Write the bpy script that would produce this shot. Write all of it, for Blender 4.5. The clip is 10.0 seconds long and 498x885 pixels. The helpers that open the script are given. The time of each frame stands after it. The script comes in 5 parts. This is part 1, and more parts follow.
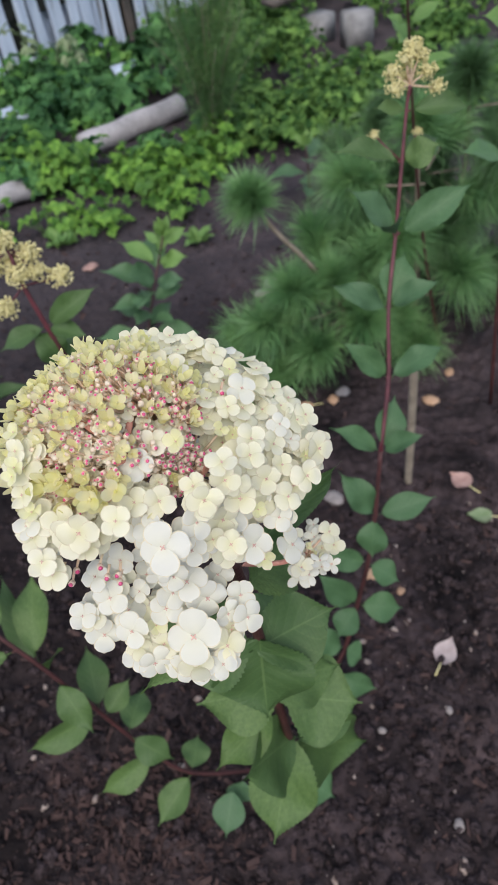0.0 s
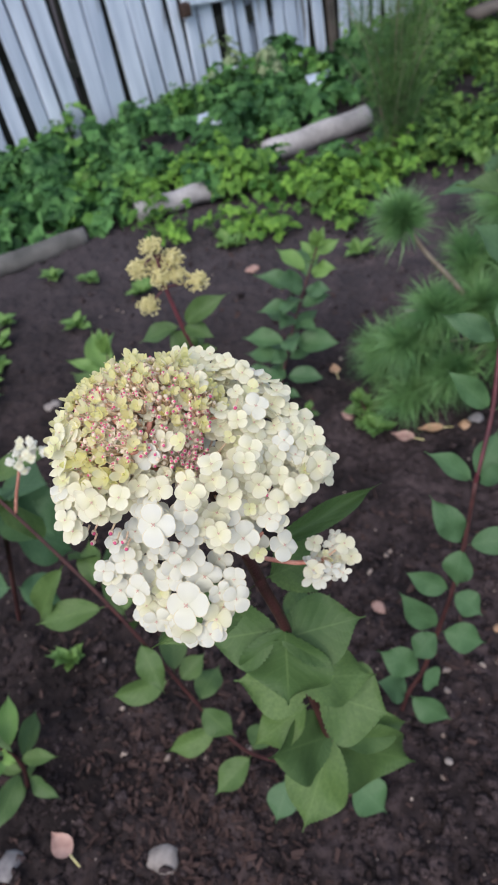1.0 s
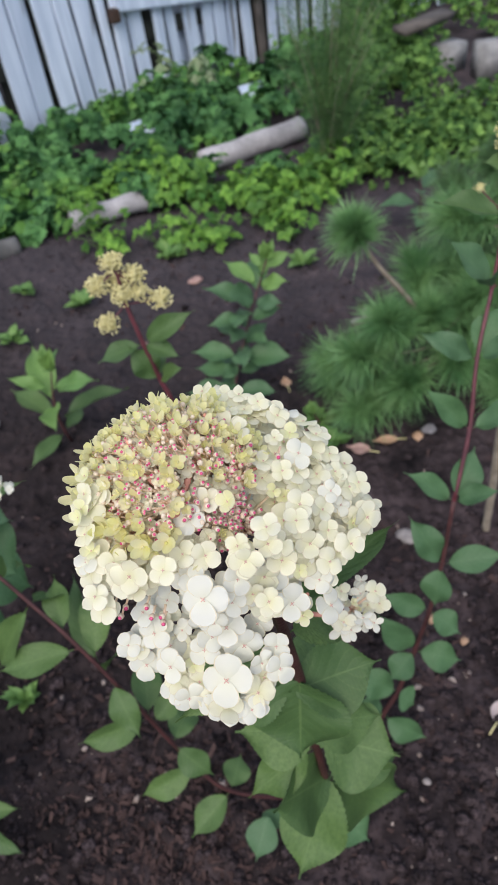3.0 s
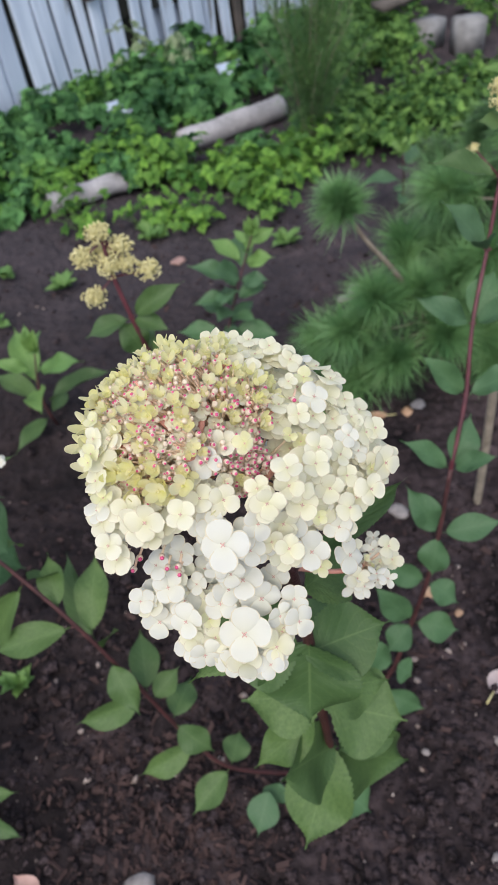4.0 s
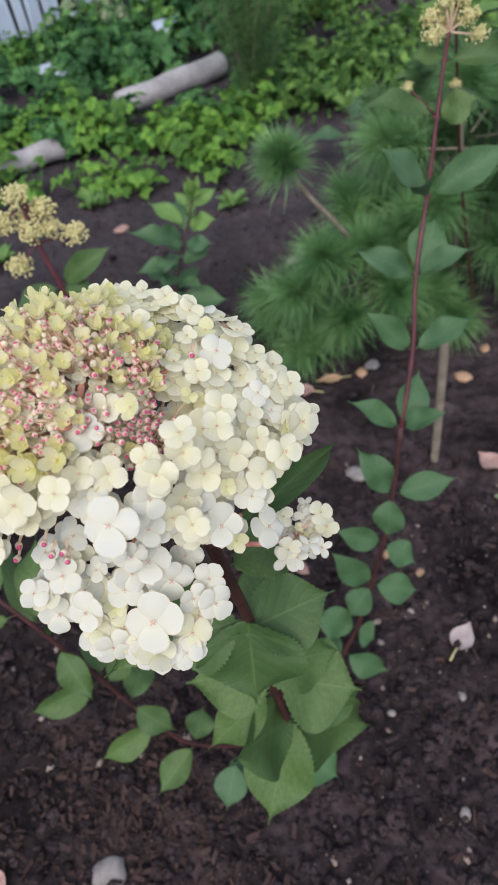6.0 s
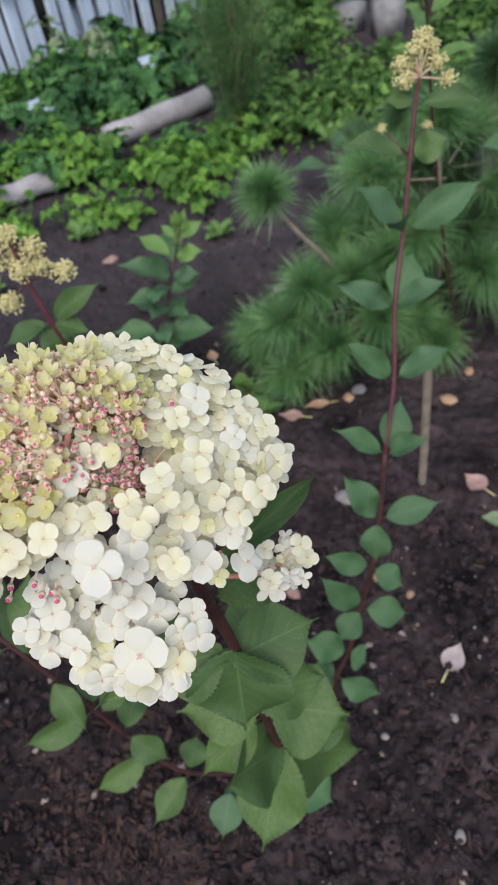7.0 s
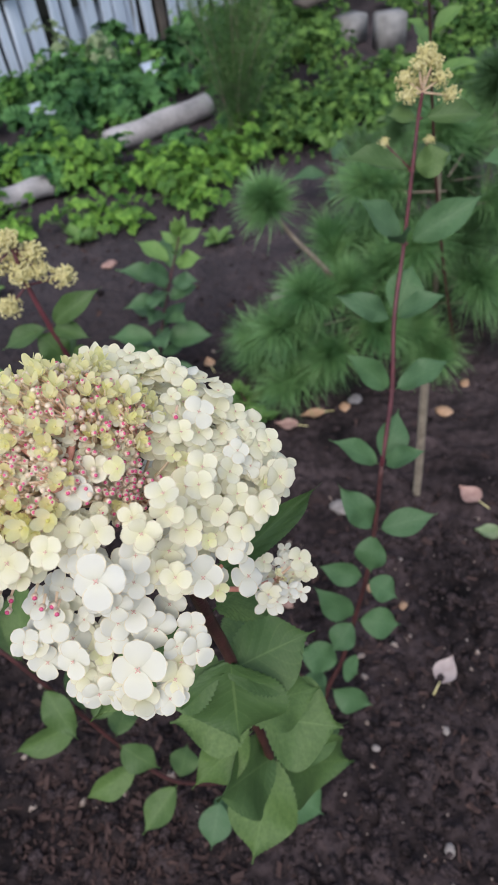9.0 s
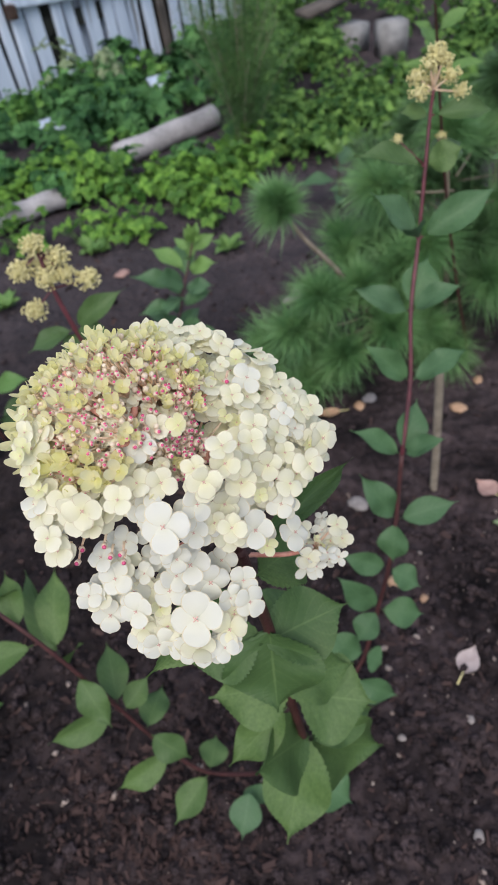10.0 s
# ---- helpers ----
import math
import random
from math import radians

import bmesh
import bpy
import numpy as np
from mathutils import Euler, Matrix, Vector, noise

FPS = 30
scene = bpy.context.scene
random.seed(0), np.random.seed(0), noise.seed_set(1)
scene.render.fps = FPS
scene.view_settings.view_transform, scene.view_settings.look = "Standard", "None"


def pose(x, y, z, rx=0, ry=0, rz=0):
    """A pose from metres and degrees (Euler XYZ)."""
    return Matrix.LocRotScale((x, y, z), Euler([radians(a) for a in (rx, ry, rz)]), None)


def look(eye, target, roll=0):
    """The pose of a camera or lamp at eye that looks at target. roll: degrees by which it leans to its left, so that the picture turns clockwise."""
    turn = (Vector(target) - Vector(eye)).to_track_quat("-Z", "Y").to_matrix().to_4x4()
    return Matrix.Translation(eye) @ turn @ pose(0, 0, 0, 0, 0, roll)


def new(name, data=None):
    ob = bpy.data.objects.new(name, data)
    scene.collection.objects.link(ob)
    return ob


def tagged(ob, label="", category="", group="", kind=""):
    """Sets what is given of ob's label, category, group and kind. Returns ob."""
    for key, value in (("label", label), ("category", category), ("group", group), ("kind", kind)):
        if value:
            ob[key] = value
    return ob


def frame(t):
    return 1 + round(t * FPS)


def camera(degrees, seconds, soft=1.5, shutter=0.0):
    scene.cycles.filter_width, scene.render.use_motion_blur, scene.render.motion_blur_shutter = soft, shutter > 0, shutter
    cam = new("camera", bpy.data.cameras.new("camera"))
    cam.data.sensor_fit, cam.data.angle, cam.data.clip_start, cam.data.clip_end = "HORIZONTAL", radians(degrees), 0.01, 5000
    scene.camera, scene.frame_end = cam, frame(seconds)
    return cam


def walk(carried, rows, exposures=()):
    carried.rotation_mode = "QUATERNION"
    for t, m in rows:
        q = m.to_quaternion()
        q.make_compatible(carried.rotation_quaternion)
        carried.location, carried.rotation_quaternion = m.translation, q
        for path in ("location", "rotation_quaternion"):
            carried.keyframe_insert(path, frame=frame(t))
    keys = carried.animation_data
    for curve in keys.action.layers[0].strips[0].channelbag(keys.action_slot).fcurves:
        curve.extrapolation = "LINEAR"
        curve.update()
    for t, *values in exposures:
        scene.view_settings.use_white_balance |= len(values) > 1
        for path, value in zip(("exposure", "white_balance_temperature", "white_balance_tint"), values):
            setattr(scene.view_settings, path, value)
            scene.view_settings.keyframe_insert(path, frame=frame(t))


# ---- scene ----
cam = camera(40.5, 10.0, soft=0.85)
PATH = [
    (0, (0.042, -0.161, 1.141), (0.004, 1.253, -0.273), -7.2),
    (0.2, (0.052, -0.169, 1.138), (-0.035, 1.245, -0.274), -9.4),
    (0.5, (0.081, -0.194, 1.173), (-0.144, 1.285, -0.154), -8.4),
    (0.8, (0.115, -0.191, 1.154), (-0.302, 1.196, -0.225), -11.2),
    (1, (0.124, -0.193, 1.174), (-0.366, 1.195, -0.18), -11.5),
    (1.2, (0.118, -0.181, 1.174), (-0.423, 1.222, -0.144), -13.5),
    (1.5, (0.1, -0.173, 1.171), (-0.417, 1.193, -0.195), -12.2),
    (1.8, (0.086, -0.153, 1.162), (-0.396, 1.216, -0.214), -12.5),
    (2, (0.081, -0.146, 1.171), (-0.346, 1.244, -0.202), -10.1),
    (2.2, (0.075, -0.139, 1.171), (-0.305, 1.294, -0.171), -8.8),
    (2.5, (0.069, -0.14, 1.178), (-0.264, 1.293, -0.178), -7.6),
    (2.7, (0.065, -0.15, 1.17), (-0.249, 1.277, -0.196), -8),
    (3.8, (0.047, -0.164, 1.172), (-0.179, 1.294, -0.177), -5.6),
    (4, (0.043, -0.164, 1.147), (-0.198, 1.249, -0.247), -7.6),
    (4.2, (0.041, -0.153, 1.111), (-0.222, 1.18, -0.356), -10.3),
    (4.5, (0.048, -0.146, 1.121), (-0.137, 1.217, -0.331), -8.2),
    (4.8, (0.05, -0.141, 1.103), (-0.11, 1.202, -0.371), -7.7),
    (5, (0.057, -0.139, 1.108), (-0.082, 1.207, -0.365), -7.1),
    (5.5, (0.071, -0.132, 1.113), (-0.098, 1.232, -0.339), -9.9),
    (5.7, (0.067, -0.136, 1.113), (-0.099, 1.214, -0.354), -8.9),
    (6.8, (0.073, -0.143, 1.132), (-0.044, 1.252, -0.297), -8.3),
    (7, (0.076, -0.146, 1.134), (-0.044, 1.257, -0.287), -8.5),
    (7.5, (0.078, -0.141, 1.129), (-0.052, 1.25, -0.303), -8.9),
    (8, (0.082, -0.147, 1.134), (-0.022, 1.257, -0.287), -7.9),
    (8.5, (0.083, -0.139, 1.14), (-0.026, 1.279, -0.267), -8.2),
    (9, (0.072, -0.143, 1.137), (-0.028, 1.272, -0.273), -6.8),
    (9.5, (0.057, -0.135, 1.131), (-0.061, 1.266, -0.291), -6.5),
    (9.8, (0.049, -0.145, 1.124), (-0.083, 1.264, -0.289), -8.5),
    (10, (0.054, -0.174, 1.138), (-0.072, 1.262, -0.248), -8.8),
]
EXPOSURES = [(0.0, 0.74), (0.7, 0.77), (1.5, 0.82), (4.5, 0.82), (5.2, 0.76), (7.0, 0.73), (10.0, 0.73)]
walk(cam, [(t, look(eye, target, roll)) for t, eye, target, roll in PATH], EXPOSURES)
cam.data.dof.use_dof = True
cam.data.dof.focus_distance = 0.315
cam.data.dof.aperture_fstop = 22.0

# ---- world and light: a bright overcast day ----
world = bpy.data.worlds.new("overcast_sky")
scene.world = world
world.use_nodes = True
wn = world.node_tree
sky = wn.nodes.new("ShaderNodeTexSky")
sky.sky_type, sky.sun_disc = "NISHITA", False
sky.sun_elevation, sky.sun_rotation = radians(49), radians(190)
sky.dust_density = 4.0
veil = wn.nodes.new("ShaderNodeMix")
veil.data_type = "RGBA"
veil.inputs[0].default_value = 0.6
veil.inputs[7].default_value = (3.25, 3.7, 4.5, 1)
wn.links.new(sky.outputs[0], veil.inputs[6])
wn.links.new(veil.outputs[2], wn.nodes["Background"].inputs[0])
wn.nodes["Background"].inputs[1].default_value = 0.145
sun = new("sun", bpy.data.lights.new("sun", "SUN"))
sun.data.energy, sun.data.angle, sun.data.color = 1.05, radians(45), (1.0, 0.96, 0.9)
sun.matrix_world = look((0, 0, 0), (0.15, 0.85, -1.0))


# ---- materials ----
def ramp_mix(nt, fac, a, b):
    m = nt.nodes.new("ShaderNodeMix")
    m.data_type = "RGBA"
    nt.links.new(fac, m.inputs[0])
    for slot, c in ((6, a), (7, b)):
        if isinstance(c, tuple):
            m.inputs[slot].default_value = (*c, 1)
        else:
            nt.links.new(c, m.inputs[slot])
    return m.outputs[2]


def mat(name, a, b, scale=40.0, fine=400.0, rough=0.8, bump=0.3, see=0.0, rand=0.0, tint=None, dist=0.002, spec=0.5, wear=None, island=None, grain=0.0, streak=1.0):
    """A surface between two colours in patches and grain. see: share of light let through. rand, tint: how far single pieces drift to tint."""
    m = bpy.data.materials.new(name)
    m.use_nodes = True
    nt = m.node_tree
    p = nt.nodes["Principled BSDF"]
    co = nt.nodes.new("ShaderNodeTexCoord")
    n1, n2 = nt.nodes.new("ShaderNodeTexNoise"), nt.nodes.new("ShaderNodeTexNoise")
    n1.inputs["Scale"].default_value, n1.inputs["Detail"].default_value = scale, 5
    n2.inputs["Scale"].default_value, n2.inputs["Detail"].default_value = fine, 6
    run = nt.nodes.new("ShaderNodeMapping")
    run.inputs["Scale"].default_value = (1, 1, streak)
    nt.links.new(co.outputs["Object"], run.inputs["Vector"])
    for n in (n1, n2):
        nt.links.new(run.outputs[0], n.inputs["Vector"])
    spread = nt.nodes.new("ShaderNodeMapRange")
    spread.inputs[1].default_value, spread.inputs[2].default_value = 0.3, 0.7
    nt.links.new(n1.outputs[0], spread.inputs[0])
    col = ramp_mix(nt, spread.outputs[0], a, b)
    if tint:
        inf = nt.nodes.new("ShaderNodeObjectInfo")
        k = nt.nodes.new("ShaderNodeMath")
        k.operation = "MULTIPLY"
        k.inputs[1].default_value = rand
        nt.links.new(inf.outputs["Random"], k.inputs[0])
        col = ramp_mix(nt, k.outputs[0], col, tint)
    if grain:
        cut2 = nt.nodes.new("ShaderNodeMapRange")
        cut2.inputs[1].default_value, cut2.inputs[2].default_value = 0.40, 0.62
        cut2.inputs[3].default_value, cut2.inputs[4].default_value = 1 - grain, 1 + grain
        nt.links.new(n2.outputs[0], cut2.inputs[0])
        mul = nt.nodes.new("ShaderNodeVectorMath")
        mul.operation = "SCALE"
        nt.links.new(col, mul.inputs[0])
        nt.links.new(cut2.outputs[0], mul.inputs["Scale"])
        col = mul.outputs[0]
    if island:
        geo = nt.nodes.new("ShaderNodeNewGeometry")
        col = ramp_mix(nt, geo.outputs["Random Per Island"], col, island)
    if wear:
        n3, cut = nt.nodes.new("ShaderNodeTexNoise"), nt.nodes.new("ShaderNodeMapRange")
        n3.inputs["Scale"].default_value, n3.inputs["Detail"].default_value = 7.0 if streak == 1 else 16.0, 8
        nt.links.new(run.outputs[0], n3.inputs["Vector"])
        cut.inputs[1].default_value, cut.inputs[2].default_value = 0.63, 0.71
        nt.links.new(n3.outputs[0], cut.inputs[0])
        col = ramp_mix(nt, cut.outputs[0], col, wear)
    nt.links.new(col, p.inputs["Base Color"])
    p.inputs["Roughness"].default_value = rough
    p.inputs["Specular IOR Level"].default_value = spec
    bp = nt.nodes.new("ShaderNodeBump")
    bp.inputs["Strength"].default_value, bp.inputs["Distance"].default_value = bump, dist
    nt.links.new(n2.outputs[0], bp.inputs["Height"])
    nt.links.new(bp.outputs[0], p.inputs["Normal"])
    if see:
        tr, mx = nt.nodes.new("ShaderNodeBsdfTranslucent"), nt.nodes.new("ShaderNodeMixShader")
        mx.inputs[0].default_value = see
        nt.links.new(col, tr.inputs[0])
        nt.links.new(p.outputs[0], mx.inputs[1])
        nt.links.new(tr.outputs[0], mx.inputs[2])
        nt.links.new(mx.outputs[0], nt.nodes["Material Output"].inputs[0])
    return m


def leaf_mat(name, a, b, vein, tint, see=0.18, rough=0.5):
    """Leaf green with a pale midrib and side veins drawn along the leaf's own length and width."""
    m = mat(name, a, b, scale=25, fine=300, rough=rough, bump=0.25, see=see, rand=0.85, tint=tint, dist=0.001, spec=0.35)
    nt = m.node_tree
    p = nt.nodes["Principled BSDF"]
    uv, sep = nt.nodes.new("ShaderNodeUVMap"), nt.nodes.new("ShaderNodeSeparateXYZ")
    nt.links.new(uv.outputs[0], sep.inputs[0])

    def op(kind, x, y=None):
        n = nt.nodes.new("ShaderNodeMath")
        n.operation = kind
        for s, v in enumerate((x, y)):
            if v is None:
                continue
            if isinstance(v, (int, float)):
                n.inputs[s].default_value = v
            else:
                nt.links.new(v, n.inputs[s])
        return n.outputs[0]

    off = op("ABSOLUTE", op("SUBTRACT", sep.outputs[0], 0.5))
    wave = op("PINGPONG", op("MULTIPLY", op("SUBTRACT", sep.outputs[1], op("MULTIPLY", off, 0.55)), 8.0), 0.5)
    side = op("LESS_THAN", wave, 0.055)
    rib = op("LESS_THAN", off, 0.013)
    mask = op("MULTIPLY", op("MAXIMUM", op("MULTIPLY", side, 0.35), rib), 0.42)
    old = p.inputs["Base Color"].links[0].from_socket
    col = ramp_mix(nt, mask, old, vein)
    nt.links.new(col, p.inputs["Base Color"])
    b2 = nt.nodes.new("ShaderNodeBump")
    b2.inputs["Strength"].default_value, b2.inputs["Distance"].default_value = 0.28, 0.0015
    nt.links.new(wave, b2.inputs["Height"])
    nt.links.new(p.inputs["Normal"].links[0].from_socket, b2.inputs["Normal"])
    nt.links.new(b2.outputs[0], p.inputs["Normal"])
    return m


M_SOIL = mat("garden_soil", (0.005, 0.004, 0.0048), (0.066, 0.048, 0.051), 6.5, 55, 0.95, 0.75, dist=0.013, spec=0.15, wear=(0.064, 0.040, 0.038), grain=0.32)
# darker earth towards the left side of the bed, with a ragged border
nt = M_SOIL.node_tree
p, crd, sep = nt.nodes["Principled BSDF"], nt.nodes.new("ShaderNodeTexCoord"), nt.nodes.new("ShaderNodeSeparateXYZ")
dark_side, wob, add = nt.nodes.new("ShaderNodeMapRange"), nt.nodes.new("ShaderNodeTexNoise"), nt.nodes.new("ShaderNodeMath")
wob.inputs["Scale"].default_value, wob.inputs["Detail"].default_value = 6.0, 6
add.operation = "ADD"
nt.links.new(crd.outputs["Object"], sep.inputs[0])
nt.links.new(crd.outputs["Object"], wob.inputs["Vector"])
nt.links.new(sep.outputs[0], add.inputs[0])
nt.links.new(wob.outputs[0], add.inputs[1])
dark_side.inputs[1].default_value, dark_side.inputs[2].default_value = 0.62, 0.18
dark_side.inputs[3].default_value, dark_side.inputs[4].default_value = 0.0, 0.6
nt.links.new(add.outputs[0], dark_side.inputs[0])
nt.links.new(ramp_mix(nt, dark_side.outputs[0], p.inputs["Base Color"].links[0].from_socket, (0.011, 0.0085, 0.009)), p.inputs["Base Color"])
# drier, paler crust away from the dug and watered front of the bed
nt = M_SOIL.node_tree
p, crd, sep = nt.nodes["Principled BSDF"], nt.nodes.new("ShaderNodeTexCoord"), nt.nodes.new("ShaderNodeSeparateXYZ")
dry, wob, add = nt.nodes.new("ShaderNodeMapRange"), nt.nodes.new("ShaderNodeTexNoise"), nt.nodes.new("ShaderNodeMath")
wob.inputs["Scale"].default_value = 2.2
add.operation = "ADD"
nt.links.new(crd.outputs["Object"], sep.inputs[0])
nt.links.new(crd.outputs["Object"], wob.inputs["Vector"])
nt.links.new(sep.outputs[1], add.inputs[0])
nt.links.new(wob.outputs[0], add.inputs[1])
dry.inputs[1].default_value, dry.inputs[2].default_value, dry.inputs[4].default_value = 1.4, 2.4, 0.34
nt.links.new(add.outputs[0], dry.inputs[0])
nt.links.new(ramp_mix(nt, dry.outputs[0], p.inputs["Base Color"].links[0].from_socket, (0.098, 0.086, 0.100)), p.inputs["Base Color"])
M_CLOD = mat("soil_clod", (0.006, 0.0046, 0.0054), (0.062, 0.045, 0.048), 22, 200, 0.95, 1.0, dist=0.006, spec=0.15, grain=0.5)
M_LITTER = mat("reddish_litter", (0.030, 0.017, 0.017), (0.10, 0.062, 0.055), 60, 400, 0.9, 0.5, spec=0.2, island=(0.045, 0.028, 0.027))
M_CHIP = mat("pale_crumbs", (0.16, 0.11, 0.09), (0.36, 0.30, 0.27), 60, 500, 0.85, 0.4)
M_STONE = mat("pale_stone", (0.16, 0.14, 0.135), (0.34, 0.30, 0.29), 50, 400, 0.8, 0.5)
M_TAN = mat("tan_dry_leaf", (0.34, 0.20, 0.12), (0.50, 0.33, 0.22), 60, 400, 0.8, 0.5)
M_PINK = mat("pinkish_stone", (0.26, 0.15, 0.13), (0.40, 0.26, 0.23), 60, 400, 0.8, 0.5)
M_FADED = mat("faded_pinkish_leaf", (0.33, 0.26, 0.255), (0.47, 0.39, 0.38), 60, 400, 0.8, 0.4, see=0.1)
M_GREY = mat("grey_stone", (0.12, 0.11, 0.12), (0.22, 0.21, 0.22), 60, 400, 0.85, 0.5)
M_LOG = mat("weathered_log_wood", (0.22, 0.213, 0.222), (0.42, 0.40, 0.42), 9, 60, 0.9, 0.4, grain=0.08)
# mossy wood, its grey darkened for the shade lying on the log
M_MOSSY_SHADED = mat("shaded_mossy_log_wood", (0.055, 0.055, 0.055), (0.15, 0.145, 0.145), 10, 120, 0.9, 0.6, wear=(0.05, 0.08, 0.03))
M_PAINT = mat("worn_white_paint", (0.40, 0.48, 0.62), (0.66, 0.74, 0.88), 22, 120, 0.6, 0.5, rand=0.55, tint=(0.30, 0.37, 0.50), wear=(0.13, 0.125, 0.125), streak=0.09)
M_BARE = mat("bare_grey_wood", (0.05, 0.043, 0.04), (0.13, 0.11, 0.10), 8, 120, 0.85, 0.6)
# near-black board colour that holds the shade behind and past the fence
M_BEHIND = mat("gap_shade_board", (0.010, 0.012, 0.010), (0.030, 0.032, 0.026), 8, 120, 0.9, 0.6)
M_BRICK = mat("purplish_brick", (0.15, 0.095, 0.115), (0.27, 0.18, 0.20), 12, 200, 0.9, 0.5, rand=0.6, tint=(0.33, 0.27, 0.31))
M_RUST = mat("rusty_iron", (0.022, 0.013, 0.010), (0.06, 0.03, 0.02), 40, 300, 0.8, 0.6)
M_LEAF = leaf_mat("hydrangea_leaf", (0.072, 0.132, 0.038), (0.110, 0.182, 0.055), (0.158, 0.242, 0.088), (0.050, 0.102, 0.035))
M_BLUE = leaf_mat("blue_green_leaf", (0.062, 0.140, 0.056), (0.090, 0.180, 0.074), (0.125, 0.22, 0.11), (0.06, 0.125, 0.062))
M_LIME = leaf_mat("young_lime_leaf", (0.115, 0.215, 0.052), (0.165, 0.29, 0.078), (0.22, 0.34, 0.13), (0.09, 0.19, 0.055))
M_STEM = mat("red_brown_stem", (0.034, 0.0105, 0.011), (0.076, 0.023, 0.023), 45, 500, 0.55, 0.4)
M_STEM_RED = mat("wine_red_stem", (0.062, 0.013, 0.021), (0.135, 0.034, 0.045), 45, 500, 0.5, 0.3)
M_STALK = mat("pale_flower_stalk", (0.88, 0.66, 0.54), (0.90, 0.80, 0.64), 90, 600, 0.6, 0.2, see=0.6)
M_STALK_RED = mat("dull_red_branch", (0.46, 0.17, 0.13), (0.64, 0.33, 0.26), 160, 900, 0.65, 0.5, streak=0.2)
M_PETAL = mat("white_petal", (0.765, 0.765, 0.71), (0.79, 0.79, 0.745), 2.5, 30, 0.55, 0.12, see=0.40, rand=0.5, tint=(0.77, 0.765, 0.68), dist=0.0006, spec=0.3, island=(0.74, 0.737, 0.68))
M_CREAM = mat("cream_petal", (0.82, 0.80, 0.655), (0.835, 0.82, 0.715), 2.5, 30, 0.55, 0.12, see=0.42, rand=0.6, tint=(0.82, 0.805, 0.59), dist=0.0006, spec=0.3, island=(0.83, 0.80, 0.63))
M_YOUNG = mat("yellow_green_petal", (0.765, 0.745, 0.28), (0.86, 0.835, 0.50), 160, 900, 0.55, 0.12, see=0.55, dist=0.0006, spec=0.3, island=(0.84, 0.80, 0.56))
M_LEMON = mat("pale_lemon_petal", (0.80, 0.785, 0.47), (0.84, 0.825, 0.62), 2.5, 30, 0.55, 0.12, see=0.45, rand=0.5, tint=(0.78, 0.775, 0.44), dist=0.0006, spec=0.3)
M_RIM = mat("tan_petal_margin", (0.70, 0.63, 0.47), (0.76, 0.71, 0.58), 2.5, 30, 0.55, 0.12, see=0.3)
M_EYE = mat("pink_floret_eye", (0.55, 0.30, 0.28), (0.66, 0.46, 0.38), 300, 900, 0.5, 0.1)
M_BUD = mat("pale_flower_bud", (0.90, 0.77, 0.66), (0.91, 0.84, 0.72), 300, 900, 0.5, 0.1, see=0.5)
M_PINKTIP = mat("crimson_bud_tip", (0.52, 0.045, 0.16), (0.66, 0.14, 0.27), 300, 900, 0.5, 0.1)
M_OCHRE = mat("yellow_bud_cluster", (0.62, 0.56, 0.24), (0.79, 0.73, 0.42), 120, 700, 0.6, 0.3, see=0.2)
M_NEEDLE = mat("pine_needles", (0.080, 0.200, 0.074), (0.215, 0.39, 0.150), 14, 300, 0.45, 0.1, see=0.25)
M_NEEDLE_DARK = mat("dark_pine_needles", (0.055, 0.125, 0.050), (0.115, 0.215, 0.085), 14, 300, 0.5, 0.1, see=0.25)
M_BARK = mat("grey_pine_bark", (0.16, 0.13, 0.10), (0.28, 0.24, 0.19), 60, 400, 0.9, 0.6)
M_FERN = mat("feathery_green", (0.060, 0.140, 0.045), (0.16, 0.285, 0.095), 6, 200, 0.6, 0.1, see=0.4)
# BERRY, WEED and WILD: random dark leaves put the clumps' inner shade into colour
M_BERRY = mat("bright_groundcover_leaf", (0.065, 0.19, 0.026), (0.27, 0.49, 0.08), 3, 160, 0.5, 0.2, see=0.3, spec=0.25, rand=0.9, tint=(0.03, 0.10, 0.02))
M_WEED = mat("dark_weed_leaf", (0.024, 0.082, 0.030), (0.165, 0.370, 0.115), 5, 160, 0.55, 0.2, see=0.2, spec=0.2, island=(0.014, 0.058, 0.018))
M_NETTLE = mat("fresh_weed_leaf", (0.075, 0.19, 0.035), (0.23, 0.42, 0.10), 5, 160, 0.5, 0.2, see=0.25, spec=0.25, island=(0.06, 0.17, 0.035))
M_WILD = mat("mixed_weed_leaf", (0.036, 0.11, 0.024), (0.27, 0.46, 0.11), 7, 160, 0.55, 0.2, see=0.25, spec=0.2, island=(0.022, 0.075, 0.018))
M_PALE = mat("pale_variegated_leaf", (0.14, 0.22, 0.09), (0.28, 0.33, 0.20), 40, 200, 0.5, 0.2, see=0.2)
M_CONCRETE = mat("pale_concrete", (0.17, 0.17, 0.178), (0.29, 0.287, 0.295), 20, 200, 0.9, 0.4)


